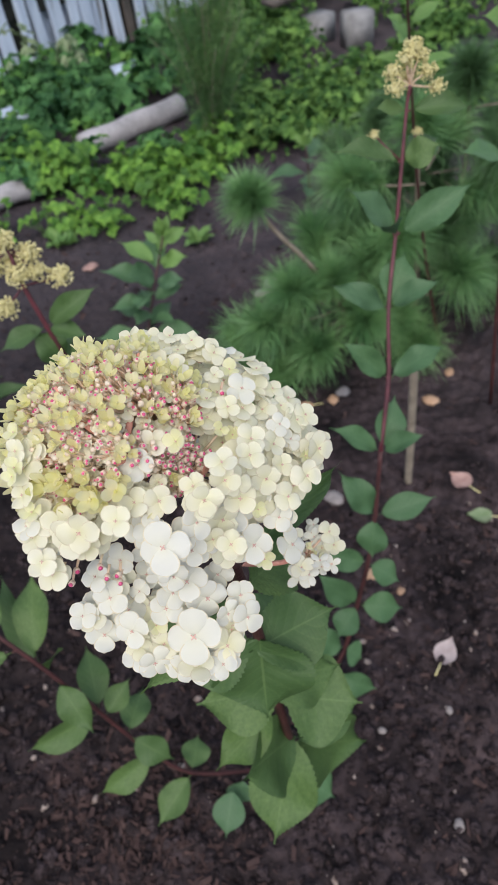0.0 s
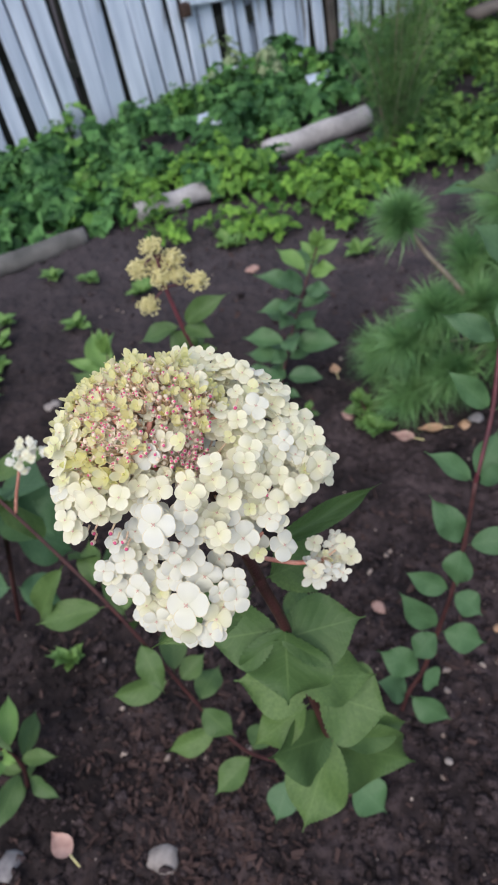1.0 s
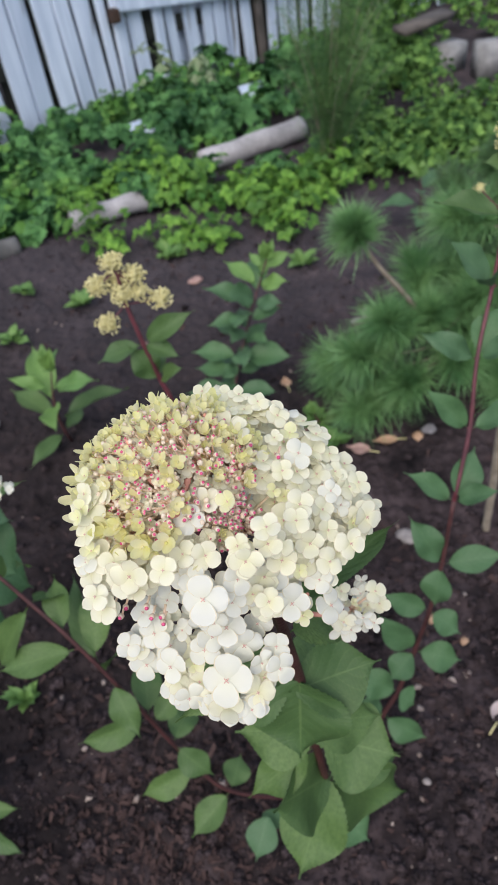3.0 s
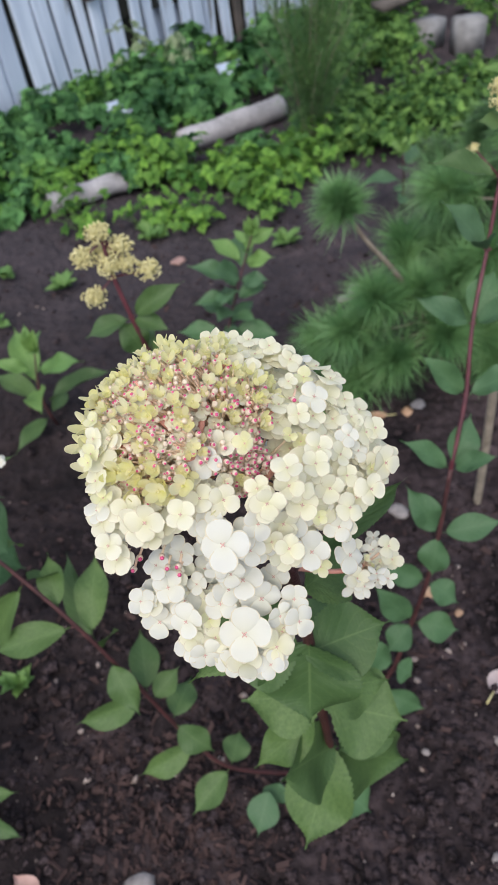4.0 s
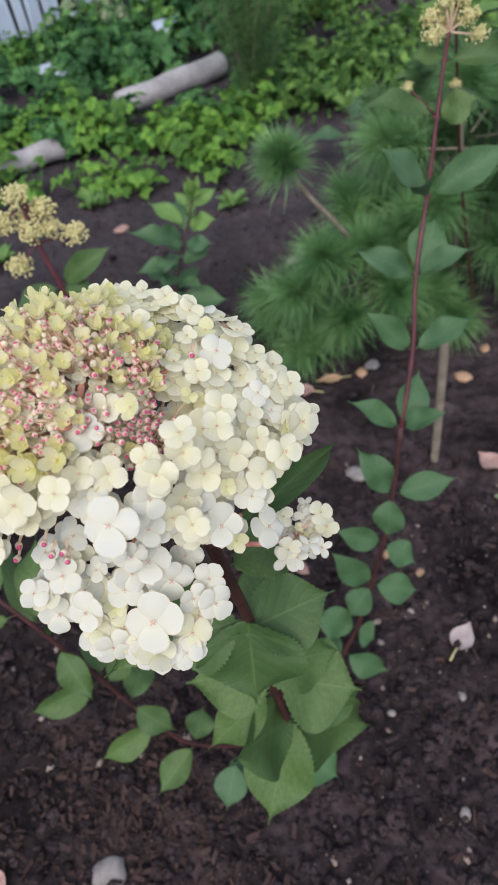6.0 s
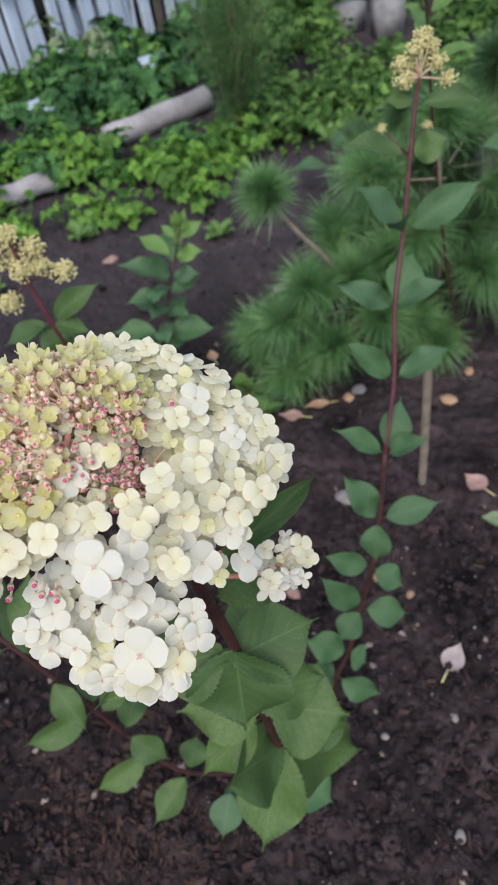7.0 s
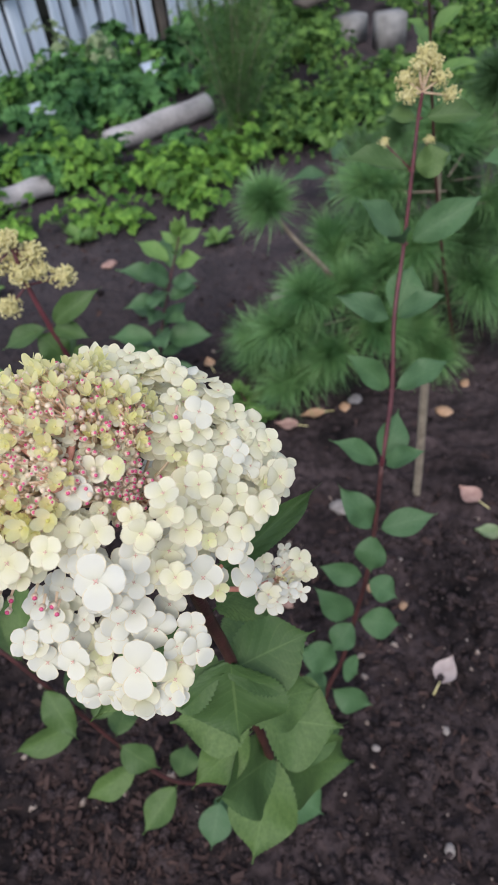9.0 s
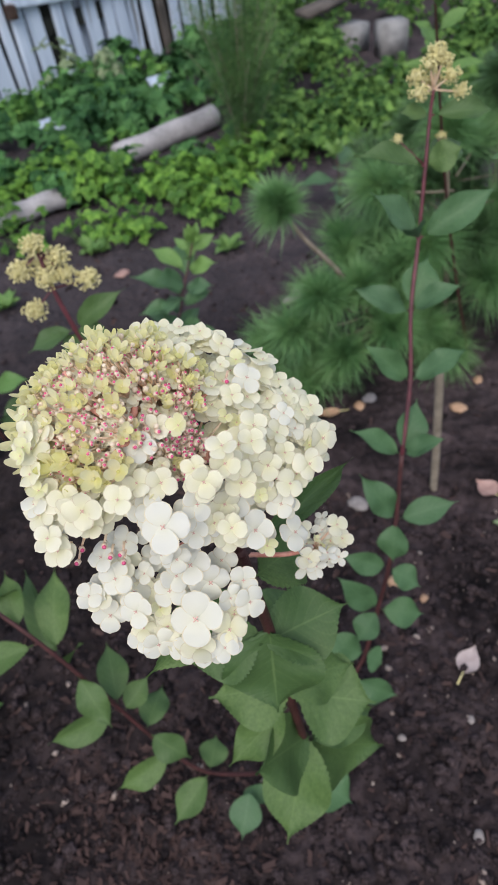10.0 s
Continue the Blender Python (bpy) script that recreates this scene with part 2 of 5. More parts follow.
for m, green in ((M_PETAL, (0.79, 0.78, 0.64)), (M_CREAM, (0.77, 0.75, 0.48)), (M_LEMON, (0.74, 0.75, 0.36)), (M_YOUNG, (0.71, 0.73, 0.32))):
    # petals are greener towards the eye of each floret
    nt = m.node_tree
    p, crd = nt.nodes["Principled BSDF"], nt.nodes.new("ShaderNodeTexCoord")
    far, fall = nt.nodes.new("ShaderNodeVectorMath"), nt.nodes.new("ShaderNodeMapRange")
    far.operation = "LENGTH"
    nt.links.new(crd.outputs["Object"], far.inputs[0])
    nt.links.new(far.outputs["Value"], fall.inputs[0])
    fall.inputs[1].default_value, fall.inputs[2].default_value = 0.04, 0.34
    fall.inputs[3].default_value, fall.inputs[4].default_value = 0.75, 0.0
    nt.links.new(ramp_mix(nt, fall.outputs[0], p.inputs["Base Color"].links[0].from_socket, green), p.inputs["Base Color"])


# ---- building blocks ----
ORG = {}


def thing(name, at, label, category, group="", kind=""):
    ob = new(name)
    ob.empty_display_size = 0.05
    ob.location = at
    ORG[ob.name] = Vector(at)
    return tagged(ob, label, category, group, kind)


def mesh_of(name, verts, faces, mats, slots=None, uvs=None, smooth=True):
    me = bpy.data.meshes.new(name)
    me.from_pydata([tuple(v) for v in verts], [], [tuple(f) for f in faces])
    for m in mats:
        me.materials.append(m)
    if slots is not None:
        me.polygons.foreach_set("material_index", list(slots))
    if smooth:
        me.polygons.foreach_set("use_smooth", [True] * len(me.polygons))
    if uvs is not None:
        lay = me.uv_layers.new(name="UVMap")
        idx = np.empty(len(me.loops), dtype=np.int32)
        me.loops.foreach_get("vertex_index", idx)
        lay.data.foreach_set("uv", np.asarray(uvs, dtype=np.float32)[idx].ravel())
    me.update()
    return me


def origin(ob):
    return ORG[ob.name] if ob.name in ORG else Vector((0, 0, 0))


def part(name, verts, faces, material, parent, label="", slots=None, uvs=None, smooth=True, kind=""):
    """One mesh under a thing or part; verts are places in the world."""
    o = origin(parent)
    mats = material if isinstance(material, list) else [material]
    ob = new(name, mesh_of(name, [Vector(v) - o for v in verts], faces, mats, slots, uvs, smooth))
    ob.parent = parent
    ORG[ob.name] = o
    return tagged(ob, label, kind=kind)


def placed(name, me, m, parent, label=""):
    """A piece on a shared mesh at the world pose m."""
    ob = new(name, me)
    ob.parent = parent
    ob.matrix_basis = Matrix.Translation(-origin(parent)) @ m
    return tagged(ob, label)


def solid(name, verts, faces, material, label, category, group="", kind="", slots=None, smooth=True):
    """A thing that is one single mesh, standing at its own base."""
    vs = [Vector(v) for v in verts]
    base = Vector((sum(v.x for v in vs) / len(vs), sum(v.y for v in vs) / len(vs), min(v.z for v in vs)))
    mats = material if isinstance(material, list) else [material]
    ob = new(name, mesh_of(name, [v - base for v in vs], faces, mats, slots, None, smooth))
    ob.location = base
    return tagged(ob, label, category, group, kind)


def smooth_path(points, n):
    """Points along a smooth curve through the given ones."""
    ps = [Vector(p) for p in points]
    ps = [ps[0] * 2 - ps[1]] + ps + [ps[-1] * 2 - ps[-2]]
    out = []
    for i in range(1, len(ps) - 2):
        a, b, c, d = ps[i - 1 : i + 3]
        for k in range(n):
            t = k / n
            out.append(0.5 * ((2 * b) + (c - a) * t + (2 * a - 5 * b + 4 * c - d) * t * t + (3 * b - a - 3 * c + d) * t ** 3))
    return out + [ps[-2]]


def tube(points, radii, k=8, close=True):
    """Verts and faces of a round stem along points."""
    vs, fs = [], []
    ps = [Vector(p) for p in points]
    n = len(ps)
    side = None
    for i, p in enumerate(ps):
        d = (ps[min(i + 1, n - 1)] - ps[max(i - 1, 0)]).normalized()
        if side is None:
            side = d.orthogonal().normalized()
        side = (side - d * side.dot(d)).normalized()
        up = d.cross(side)
        r = radii[i] if isinstance(radii, (list, tuple)) else radii
        for j in range(k):
            a = 2 * math.pi * j / k
            vs.append(p + (side * math.cos(a) + up * math.sin(a)) * r)
    for i in range(n - 1):
        for j in range(k):
            fs.append((i * k + j, i * k + (j + 1) % k, (i + 1) * k + (j + 1) % k, (i + 1) * k + j))
    if close:
        fs.append(tuple(range(k))[::-1])
        fs.append(tuple(range((n - 1) * k, n * k)))
    return vs, fs


class Heap:
    """Gathers verts and faces of many small pieces for one mesh."""

    def __init__(self):
        self.v, self.f, self.s = [], [], []

    def add(self, verts, faces, slot=0):
        b = len(self.v)
        self.v.extend(verts)
        self.f.extend(tuple(i + b for i in f) for f in faces)
        self.s.extend([slot] * len(faces))


def frame_of(forward, hint):
    """Axes x, y, z as columns: y along forward, z as near to hint as can be."""
    y = Vector(forward).normalized()
    z = Vector(hint) - y * y.dot(Vector(hint))
    if z.length < 1e-4:
        z = y.orthogonal()
    z.normalize()
    x = y.cross(z)
    return Matrix((x, y, z)).transposed()


# ---- leaves and florets shared by the plants ----
def leaf_mesh(name, material, arch, fold, wave, seed, teeth=28, blunt=1.0):
    """A leaf of length 1 along y and width 1 along x, with saw teeth, a sunk midrib and a short stalk."""
    rng = random.Random(seed)
    n, cols = teeth * 2, (-1.0, -0.55, 0.0, 0.55, 1.0)
    vs, fs, uv = [], [], []
    ph = rng.random() * 6
    for i in range(n + 1):
        s = i / n
        q = max(0.0, s - 0.07) / 0.93
        w = 0.5 * math.sin(math.pi * min(1, q) ** 0.86) ** (0.78 * blunt + 1.25 * q * q) if 0 < q < 1 else 0.012
        w = max(w, 0.012)
        for c in cols:
            edge = abs(c)
            tooth = 1 + (0.045 if i % 2 else -0.012) * (edge == 1.0) * (0.15 < q < 0.97)
            x = c * w * tooth
            lift = fold * abs(x) + wave * math.sin(s * 13 + ph + c) * edge * edge * 0.5
            vs.append((x, s - (0.02 * edge if i % 2 else 0), arch * 4 * s * (1 - s) * 0.5 - arch * s * s * 0.6 + lift))
            uv.append((0.5 + 0.5 * c, s))
    k = len(cols)
    for i in range(n):
        for j in range(k - 1):
            fs.append((i * k + j, i * k + j + 1, (i + 1) * k + j + 1, (i + 1) * k + j))
    return mesh_of(name, vs, fs, [material], None, uv)


LEAVES = {}
for key, material in (("green", M_LEAF), ("blue", M_BLUE), ("lime", M_LIME)):
    LEAVES[key] = [leaf_mesh("leaf", material, a, f, w, i) for i, (a, f, w) in enumerate(((0.06, 0.14, 0.03), (0.12, 0.20, 0.04), (0.03, 0.24, 0.04), (0.09, 0.10, 0.06), (-0.03, 0.14, 0.05), (-0.06, 0.20, 0.04)))]


def leaf(parent, base, tip, width, hint=(0, 0, 1), kind=0, colour="green"):
    base, tip = Vector(base), Vector(tip)
    d = tip - base
    m = Matrix.Translation(base) @ frame_of(d, hint).to_4x4() @ Matrix.Diagonal((width, d.length, d.length, 1))
    return placed("leaf", LEAVES[colour][kind % 6], m, parent)


def petal_verts(ang, off, r, long, cup, lift, rings=3, seg=12, tip=0.0, dome=0.3):
    """One rounded petal in the floret's own plane, a little domed along its middle and lifted at its tip."""
    vs = []
    c, s = math.cos(ang), math.sin(ang)
    for i in range(rings + 1):
        q = i / rings
        for j in range(seg if i else 1):
            a = 2 * math.pi * j / seg
            px, py = q * r * math.cos(a) * long + off, q * r * math.sin(a) * (1.05 + 0.14 * math.cos(a))
            z = lift + cup * (px * px + py * py) - dome * (py * py) / r + tip * max(0.0, px)
            vs.append((px * c - py * s, px * s + py * c, z))
    fs = [(0, 1 + j, 1 + (j + 1) % seg) for j in range(seg)]
    for i in range(1, rings):
        a0, b0 = 1 + (i - 1) * seg, 1 + i * seg
        fs += [(a0 + j, b0 + j, b0 + (j + 1) % seg, a0 + (j + 1) % seg) for j in range(seg)]
    return vs, fs


def bead(c, r, squash=1.0, k=6):
    """A small round bud."""
    c = Vector(c)
    vs = [c + Vector((0, 0, -r * squash))]
    for z, q in ((-0.5, 0.87), (0.5, 0.87)):
        vs += [c + Vector((math.cos(2 * math.pi * j / k) * r * q, math.sin(2 * math.pi * j / k) * r * q, z * r * squash)) for j in range(k)]
    vs.append(c + Vector((0, 0, r * squash)))
    fs = [(0, 1 + (j + 1) % k, 1 + j) for j in range(k)]
    fs += [(1 + j, 1 + (j + 1) % k, 1 + k + (j + 1) % k, 1 + k + j) for j in range(k)]
    fs += [(1 + k + j, 1 + k + (j + 1) % k, 1 + 2 * k) for j in range(k)]
    return vs, fs


PETAL_ROWS = (0.0, 0.10, 0.22, 0.38, 0.55, 0.72, 0.86, 0.945, 1.0)
PETAL_COLS = (-1.0, -0.90, -0.5, 0.0, 0.5, 0.90, 1.0)


def blade_verts(ang, long, half, lift, tip, side, wave=0.0, ph=0.0):
    """One petal: a short claw at the eye, then broad and round, often broader than long."""
    c, s = math.cos(ang), math.sin(ang)
    vs, fs = [], []
    for q in PETAL_ROWS:
        w = half * (0.07 + 0.93 * math.sin(math.pi / 2 * q / 0.58) ** 0.8) if q < 0.58 else half * math.sqrt(max(0.03, 1 - ((q - 0.58) / 0.425) ** 2))
        for k in PETAL_COLS:
            px, py = q * long - 0.02 * k * k * q, k * w
            z = lift * min(1.0, q * 3) + tip * q * q * long + side * k * k * w + wave * math.sin(5 * q + 2.2 * k + ph) * q * q
            vs.append((px * c - py * s, px * s + py * c, z))
    for i in range(len(PETAL_ROWS) - 1):
        fs += [(i * 7 + j, (i + 1) * 7 + j, (i + 1) * 7 + j + 1, i * 7 + j + 1) for j in range(6)]
    return vs, fs


def add_petal(heap, petal):
    """A petal with its thin tan margin in the third material."""
    first = len(heap.s)
    heap.add(*petal)
    n = len(PETAL_ROWS) - 1
    for i in range(2, n):
        for j in range(6):
            if j in (0, 5) or i == n - 1:
                heap.s[first + i * 6 + j] = 2


def floret_mesh(seed, material, cup, slim=False):
    """Four broad petals, two over and two under, round a tiny eye; 1 wide, facing z."""
    rng = random.Random(seed)
    h = Heap()
    n = 3 if seed == 7 else 4
    droop = rng.randrange(n)
    for i in range(n):
        big = rng.uniform(0.90, 1.04) * (1.06 if i == droop else 1)
        ang = 2 * math.pi * i / n + rng.uniform(-0.14, 0.14)
        add_petal(h, blade_verts(ang, 0.5 * big, (0.17 if slim else 0.255 if n == 4 else 0.31) * big * rng.uniform(0.92, 1.08), (i % 2) * 0.05 + rng.uniform(0, 0.02), cup + rng.uniform(-0.20, 0.18) - (0.25 if i == droop else 0), rng.uniform(-0.34, 0.10), 0.018, rng.uniform(0, 6)))
    h.add(*bead((0, 0, 0.055), 0.030, 0.8), 1)
    for a in range(4):
        h.add(*petal_verts(math.pi / 2 * a + 0.78, 0.040, 0.013, 1.9, 0.0, 0.078, 1, 5), 1)
    return mesh_of("floret", h.v, h.f, [material, M_EYE, M_RIM], h.s)


FLORETS = {key: [floret_mesh(s, m, c, key == "slim") for s in range(1, 10)] for key, m, c in (("white", M_PETAL, 0.02), ("cream", M_CREAM, 0.16), ("young", M_LEMON, 0.5), ("slim", M_PETAL, 0.1))}


# ---- ground: one sheet of dug garden soil ----
def soil_height(x, y):
    v = Vector((x, y, 0.0))
    near = max(0.0, 1 - max(0.0, math.hypot(x, y - 1.0) - 2.5) / 2.0)
    h = 0.016 * noise.noise(v * 3.1) + 0.010 * noise.noise(v * 9.0)
    if near > 0:
        h += near * (0.014 * abs(noise.noise(v * 15)) + 0.024 * max(0.0, noise.noise(v * 33)) ** 1.3 + 0.010 * noise.noise(v * 62))
    return h


def axis_steps(lo, hi, step, far):
    inner = list(np.arange(lo, hi + 1e-6, step))
    grow, a, b = step, [], []
    p, q = lo, hi
    while q < far:
        grow *= 1.05 if grow < 0.03 else 1.25
        p, q = p - grow, q + grow
        a.append(p)
        b.append(q)
    return a[::-1] + inner + b


gx, gy = axis_steps(-1.25, 0.75, 0.0078, 80.0), axis_steps(-0.2, 2.2, 0.0078, 80.0)
gv = [(x, y, soil_height(x, y)) for y in gy for x in gx]
w = len(gx)
gf = [(j * w + i, j * w + i + 1, (j + 1) * w + i + 1, (j + 1) * w + i) for j in range(len(gy) - 1) for i in range(w - 1)]
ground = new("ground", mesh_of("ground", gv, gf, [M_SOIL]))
tagged(ground, "dark bare dug garden soil with crumbs and clods", "ground", kind="structure")


# ---- fence ----
FU, FN = Vector((0.7071, 0.7071, 0)), Vector((0.7071, -0.7071, 0))  # along the fence; towards the garden
FZERO = Vector((0, 5.0, 0))


def fence_box(parent, name, u0, u1, z0, z1, out, thick, material, lean=0.0, label="", seed=0):
    """A sawn board on the fence line with slightly worn, rounded long edges."""
    rng = random.Random(seed)
    vs, fs = [], []
    e = min(0.006, (u1 - u0) * 0.2)
    zs = [z0, z0 + 0.01, (z0 * 2 + z1) / 3, (z0 + 2 * z1) / 3, z1 - 0.01, z1]
    for z in zs:
        sh = lean * (z - z0) + rng.uniform(-0.002, 0.002)
        for u, o in ((u0, 0), (u0, thick - e), (u0 + e, thick), (u1 - e, thick), (u1, thick - e), (u1, 0)):
            vs.append(FZERO + FU * (u + sh) + FN * (out + o) + Vector((0, 0, z)))
    for i in range(len(zs) - 1):
        for j in range(6):
            fs.append((i * 6 + j, i * 6 + (j + 1) % 6, (i + 1) * 6 + (j + 1) % 6, (i + 1) * 6 + j))
    fs += [tuple(range(6))[::-1], tuple(range(30, 36))]
    return part(name, vs, fs, material, parent, label, smooth=False)


fence = thing("fence", FZERO, "old white-painted wooden picket fence with worn boards", "fence", kind="structure")
PICKETS = [(-2.62, 0.15), (-2.45, 0.10), (-2.30, 0.20), (-2.07, 0.11), (-1.95, 0.094), (-1.846, 0.105), (-1.735, 0.056), (-1.668, 0.082), (-1.565, 0.096), (-1.426, 0.066), (-1.327, 0.068), (-1.21, 0.092), (-1.095, 0.072), (-1.011, 0.155), (-0.814, 0.077), (-0.711, 0.06), (-0.624, 0.073), (-0.538, 0.069), (-0.441, 0.056), (-0.357, 0.057)]
rng = random.Random(5)
u = -0.27
while u < 1.08:
    wd = rng.uniform(0.06, 0.12)
    PICKETS.append((round(u, 3), wd))
    u += wd + rng.uniform(0.012, 0.04)
u = -2.66
while u > -4.2:
    wd = rng.uniform(0.06, 0.10)
    u -= wd + rng.uniform(0.012, 0.04)
    PICKETS.append((round(u, 3), wd))
PICKETS = [(u + k * wd / 2, wd / 2 + 0.004) if wd > 0.13 else (u, wd) for u, wd in PICKETS for k in range(2 if wd > 0.13 else 1)]
for i, (u, wd) in enumerate(PICKETS):
    bare = abs(u + 0.711) < 0.01 or (i > 21 and rng.random() < 0.08)
    fence_box(fence, "picket", u, u + wd * 0.9, rng.uniform(0.0, 0.05), 1.55 + rng.uniform(-0.03, 0.03), rng.choice((0.0, 0.008, 0.02)), 0.022, M_BARE if bare else M_PAINT, rng.uniform(-0.07, 0.0), "weathered unpainted board" if bare else "", seed=i)
# backing boards close the gaps, mostly coloured as dark as the shade there
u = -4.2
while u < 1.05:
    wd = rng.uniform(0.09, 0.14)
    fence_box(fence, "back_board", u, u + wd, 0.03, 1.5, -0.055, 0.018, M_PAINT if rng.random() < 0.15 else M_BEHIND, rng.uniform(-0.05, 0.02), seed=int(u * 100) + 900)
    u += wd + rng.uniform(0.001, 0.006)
# rails carry the same gap shade in their colour
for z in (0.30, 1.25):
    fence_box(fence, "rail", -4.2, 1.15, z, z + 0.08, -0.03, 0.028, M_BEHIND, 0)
for u in (-3.6, -1.83, 0.2, 1.12):
    fence_box(fence, "post", u, u + 0.09, -0.05, 1.6, -0.14, 0.085, M_BARE, 0)
# a painted plank nailed across the pickets
vs = []
for u, z0 in ((-1.655, 0.468), (-0.30, 0.335)):
    for o, z in ((0.037, 0), (0.07, 0.004), (0.074, 0.012), (0.074, 0.088), (0.07, 0.096), (0.037, 0.1)):
        vs.append(FZERO + FU * u + FN * o + Vector((0, 0, z0 + z)))
fs = [(j, (j + 1) % 6, 6 + (j + 1) % 6, 6 + j) for j in range(6)] + [(5, 4, 3, 2, 1, 0), (6, 7, 8, 9, 10, 11)]
bv = [FZERO + FU * (-1.665 + du) + FN * (0.03 + dn) + Vector((0, 0, 0.43 + dz)) for du in (-0.03, 0.012) for dn, dz in ((0, 0), (0.05, 0.0), (0.052, 0.02), (0.05, 0.06), (0, 0.062))]
part("bracket", bv, [(j, (j + 1) % 5, 5 + (j + 1) % 5, 5 + j) for j in range(5)] + [(4, 3, 2, 1, 0), (5, 6, 7, 8, 9)], M_RUST, fence, "rusty iron bracket", smooth=False)
part("cross_plank", vs, fs, M_PAINT, fence, "white plank nailed across the pickets", smooth=False)


# dark boards added for the shaded gap past the fence, and a brick pillar's foot
dark_gap = thing("dark_gap_wall", FZERO + FU * 2.2, "dark boards added for the shaded gap beyond the fence's end", "wall", kind="structure")
u = 1.22
while u < 3.4:
    wd = rng.uniform(0.12, 0.17)
    fence_box(dark_gap, "board", u, u + wd, 0.0, 1.9, -0.55 + rng.choice((0, 0.006)), 0.022, M_BEHIND, 0, seed=int(u * 100))
    u += wd + rng.uniform(0.002, 0.006)
PILLAR = Vector((1.62, 5.40, 0))
pillar = thing("brick_pillar", PILLAR, "purplish brick pillar beside the dark gap past the fence", "pillar")


def pillar_box(a, b):
    """Corners of a box given along the fence, out of it and up."""
    vs = [PILLAR + FU * u + FN * o + Vector((0, 0, z)) for z in (a[2], b[2]) for u, o in ((a[0], a[1]), (b[0], a[1]), (b[0], b[1]), (a[0], b[1]))]
    return vs, [(3, 2, 1, 0), (4, 5, 6, 7), (0, 1, 5, 4), (1, 2, 6, 5), (2, 3, 7, 6), (3, 0, 4, 7)]


part("mortar_core", *pillar_box((-0.372, -0.242, -0.02), (0.372, 0.242, 1.2)), M_CONCRETE, pillar, smooth=False)
for row in range(15):
    z = row * 0.078 + 0.006
    cuts = (-0.38, -0.125, 0.13, 0.385) if row % 2 else (-0.38, -0.25, 0.005, 0.26, 0.385)
    for i in range(len(cuts) - 1):
        for o0, o1 in ((0.12, 0.25), (-0.25, -0.12)):
            w = rng.uniform(-0.003, 0.003)
            part("brick", *pillar_box((cuts[i], o0 + w, z), (cuts[i + 1] - 0.012, o1 + w, z + 0.066)), M_BRICK, pillar, smooth=False)


# ---- edging logs, planks and blocks along the fence ----
def log(a, b, r, seed, label, material=None):
    rng = random.Random(seed)
    a, b = Vector(a), Vector(b)
    n = 26
    pts = [a.lerp(b, i / n) + Vector((0, 0, 0.003 * math.sin(i * 0.5 + seed))) for i in range(n + 1)]
    vs, fs = tube(pts, r, 16)
    mid = (a + b) / 2
    out = []
    for v in vs:
        t = (v - a).dot((b - a).normalized())
        c = a + (b - a).normalized() * t
        k = 1 + 0.04 * noise.noise(v * 5) + 0.06 * noise.noise(Vector((v.x * 60, v.y * 60, v.z * 60)))
        out.append(c + (v - c) * k)
    return solid("log", out, fs, material or M_LOG, label, "log", "edging logs")


log((-1.85, 1.66, 0.022), (-1.20, 2.13, 0.028), 0.042, 2, "grey mossy log edging the garden bed", M_MOSSY_SHADED)
log((-1.03, 2.285, 0.05), (-0.765, 2.46, 0.05), 0.040, 4, "short pale weathered log at the edge of the bed")
log((-0.585, 2.815, 0.05), (-0.165, 3.16, 0.055), 0.050, 7, "short pale barkless log lying among the weeds")


def slab(name, c, size, yaw, tilt, material, label, category):
    """A sawn or cast slab with broken-down edges."""
    sx, sy, sz = (s / 2 for s in size)
    e = min(sx, sy, sz) * 0.12
    bm = bmesh.new()
    bmesh.ops.create_cube(bm, size=1.0)
    bmesh.ops.scale(bm, vec=(size[0], size[1], size[2]), verts=bm.verts)
    bmesh.ops.bevel(bm, geom=bm.edges[:], offset=e, segments=2, affect="EDGES")
    m = pose(*c, tilt, 0, yaw)
    vs = [m @ v.co for v in bm.verts]
    bm.verts.index_update()
    fs = [tuple(v.index for v in f.verts) for f in bm.faces]
    bm.free()
    return solid(name, vs, fs, material, label, category)


slab("plank", (-0.90, 3.27, 0.08), (0.26, 0.12, 0.025), 45, 12, M_PAINT, "short whitish plank lying in the weeds by the fence", "plank")
slab("plank", (-0.44, 3.66, 0.09), (0.14, 0.10, 0.025), 30, 20, M_PAINT, "small pale board scrap among the weeds", "plank")
slab("plank", (0.44, 3.95, 0.28), (0.42, 0.09, 0.03), 50, 8, M_BARE, "dark grey loose plank lying by the fence", "plank")
slab("concrete_block", (0.79, 3.95, 0.08), (0.15, 0.12, 0.18), 15, 0, M_CONCRETE, "pale concrete block standing at the bed's end", "block")
slab("concrete_block", (0.60, 4.1, 0.07), (0.16, 0.12, 0.14), 40, 0, M_CONCRETE, "smaller pale concrete block in the weeds", "block")


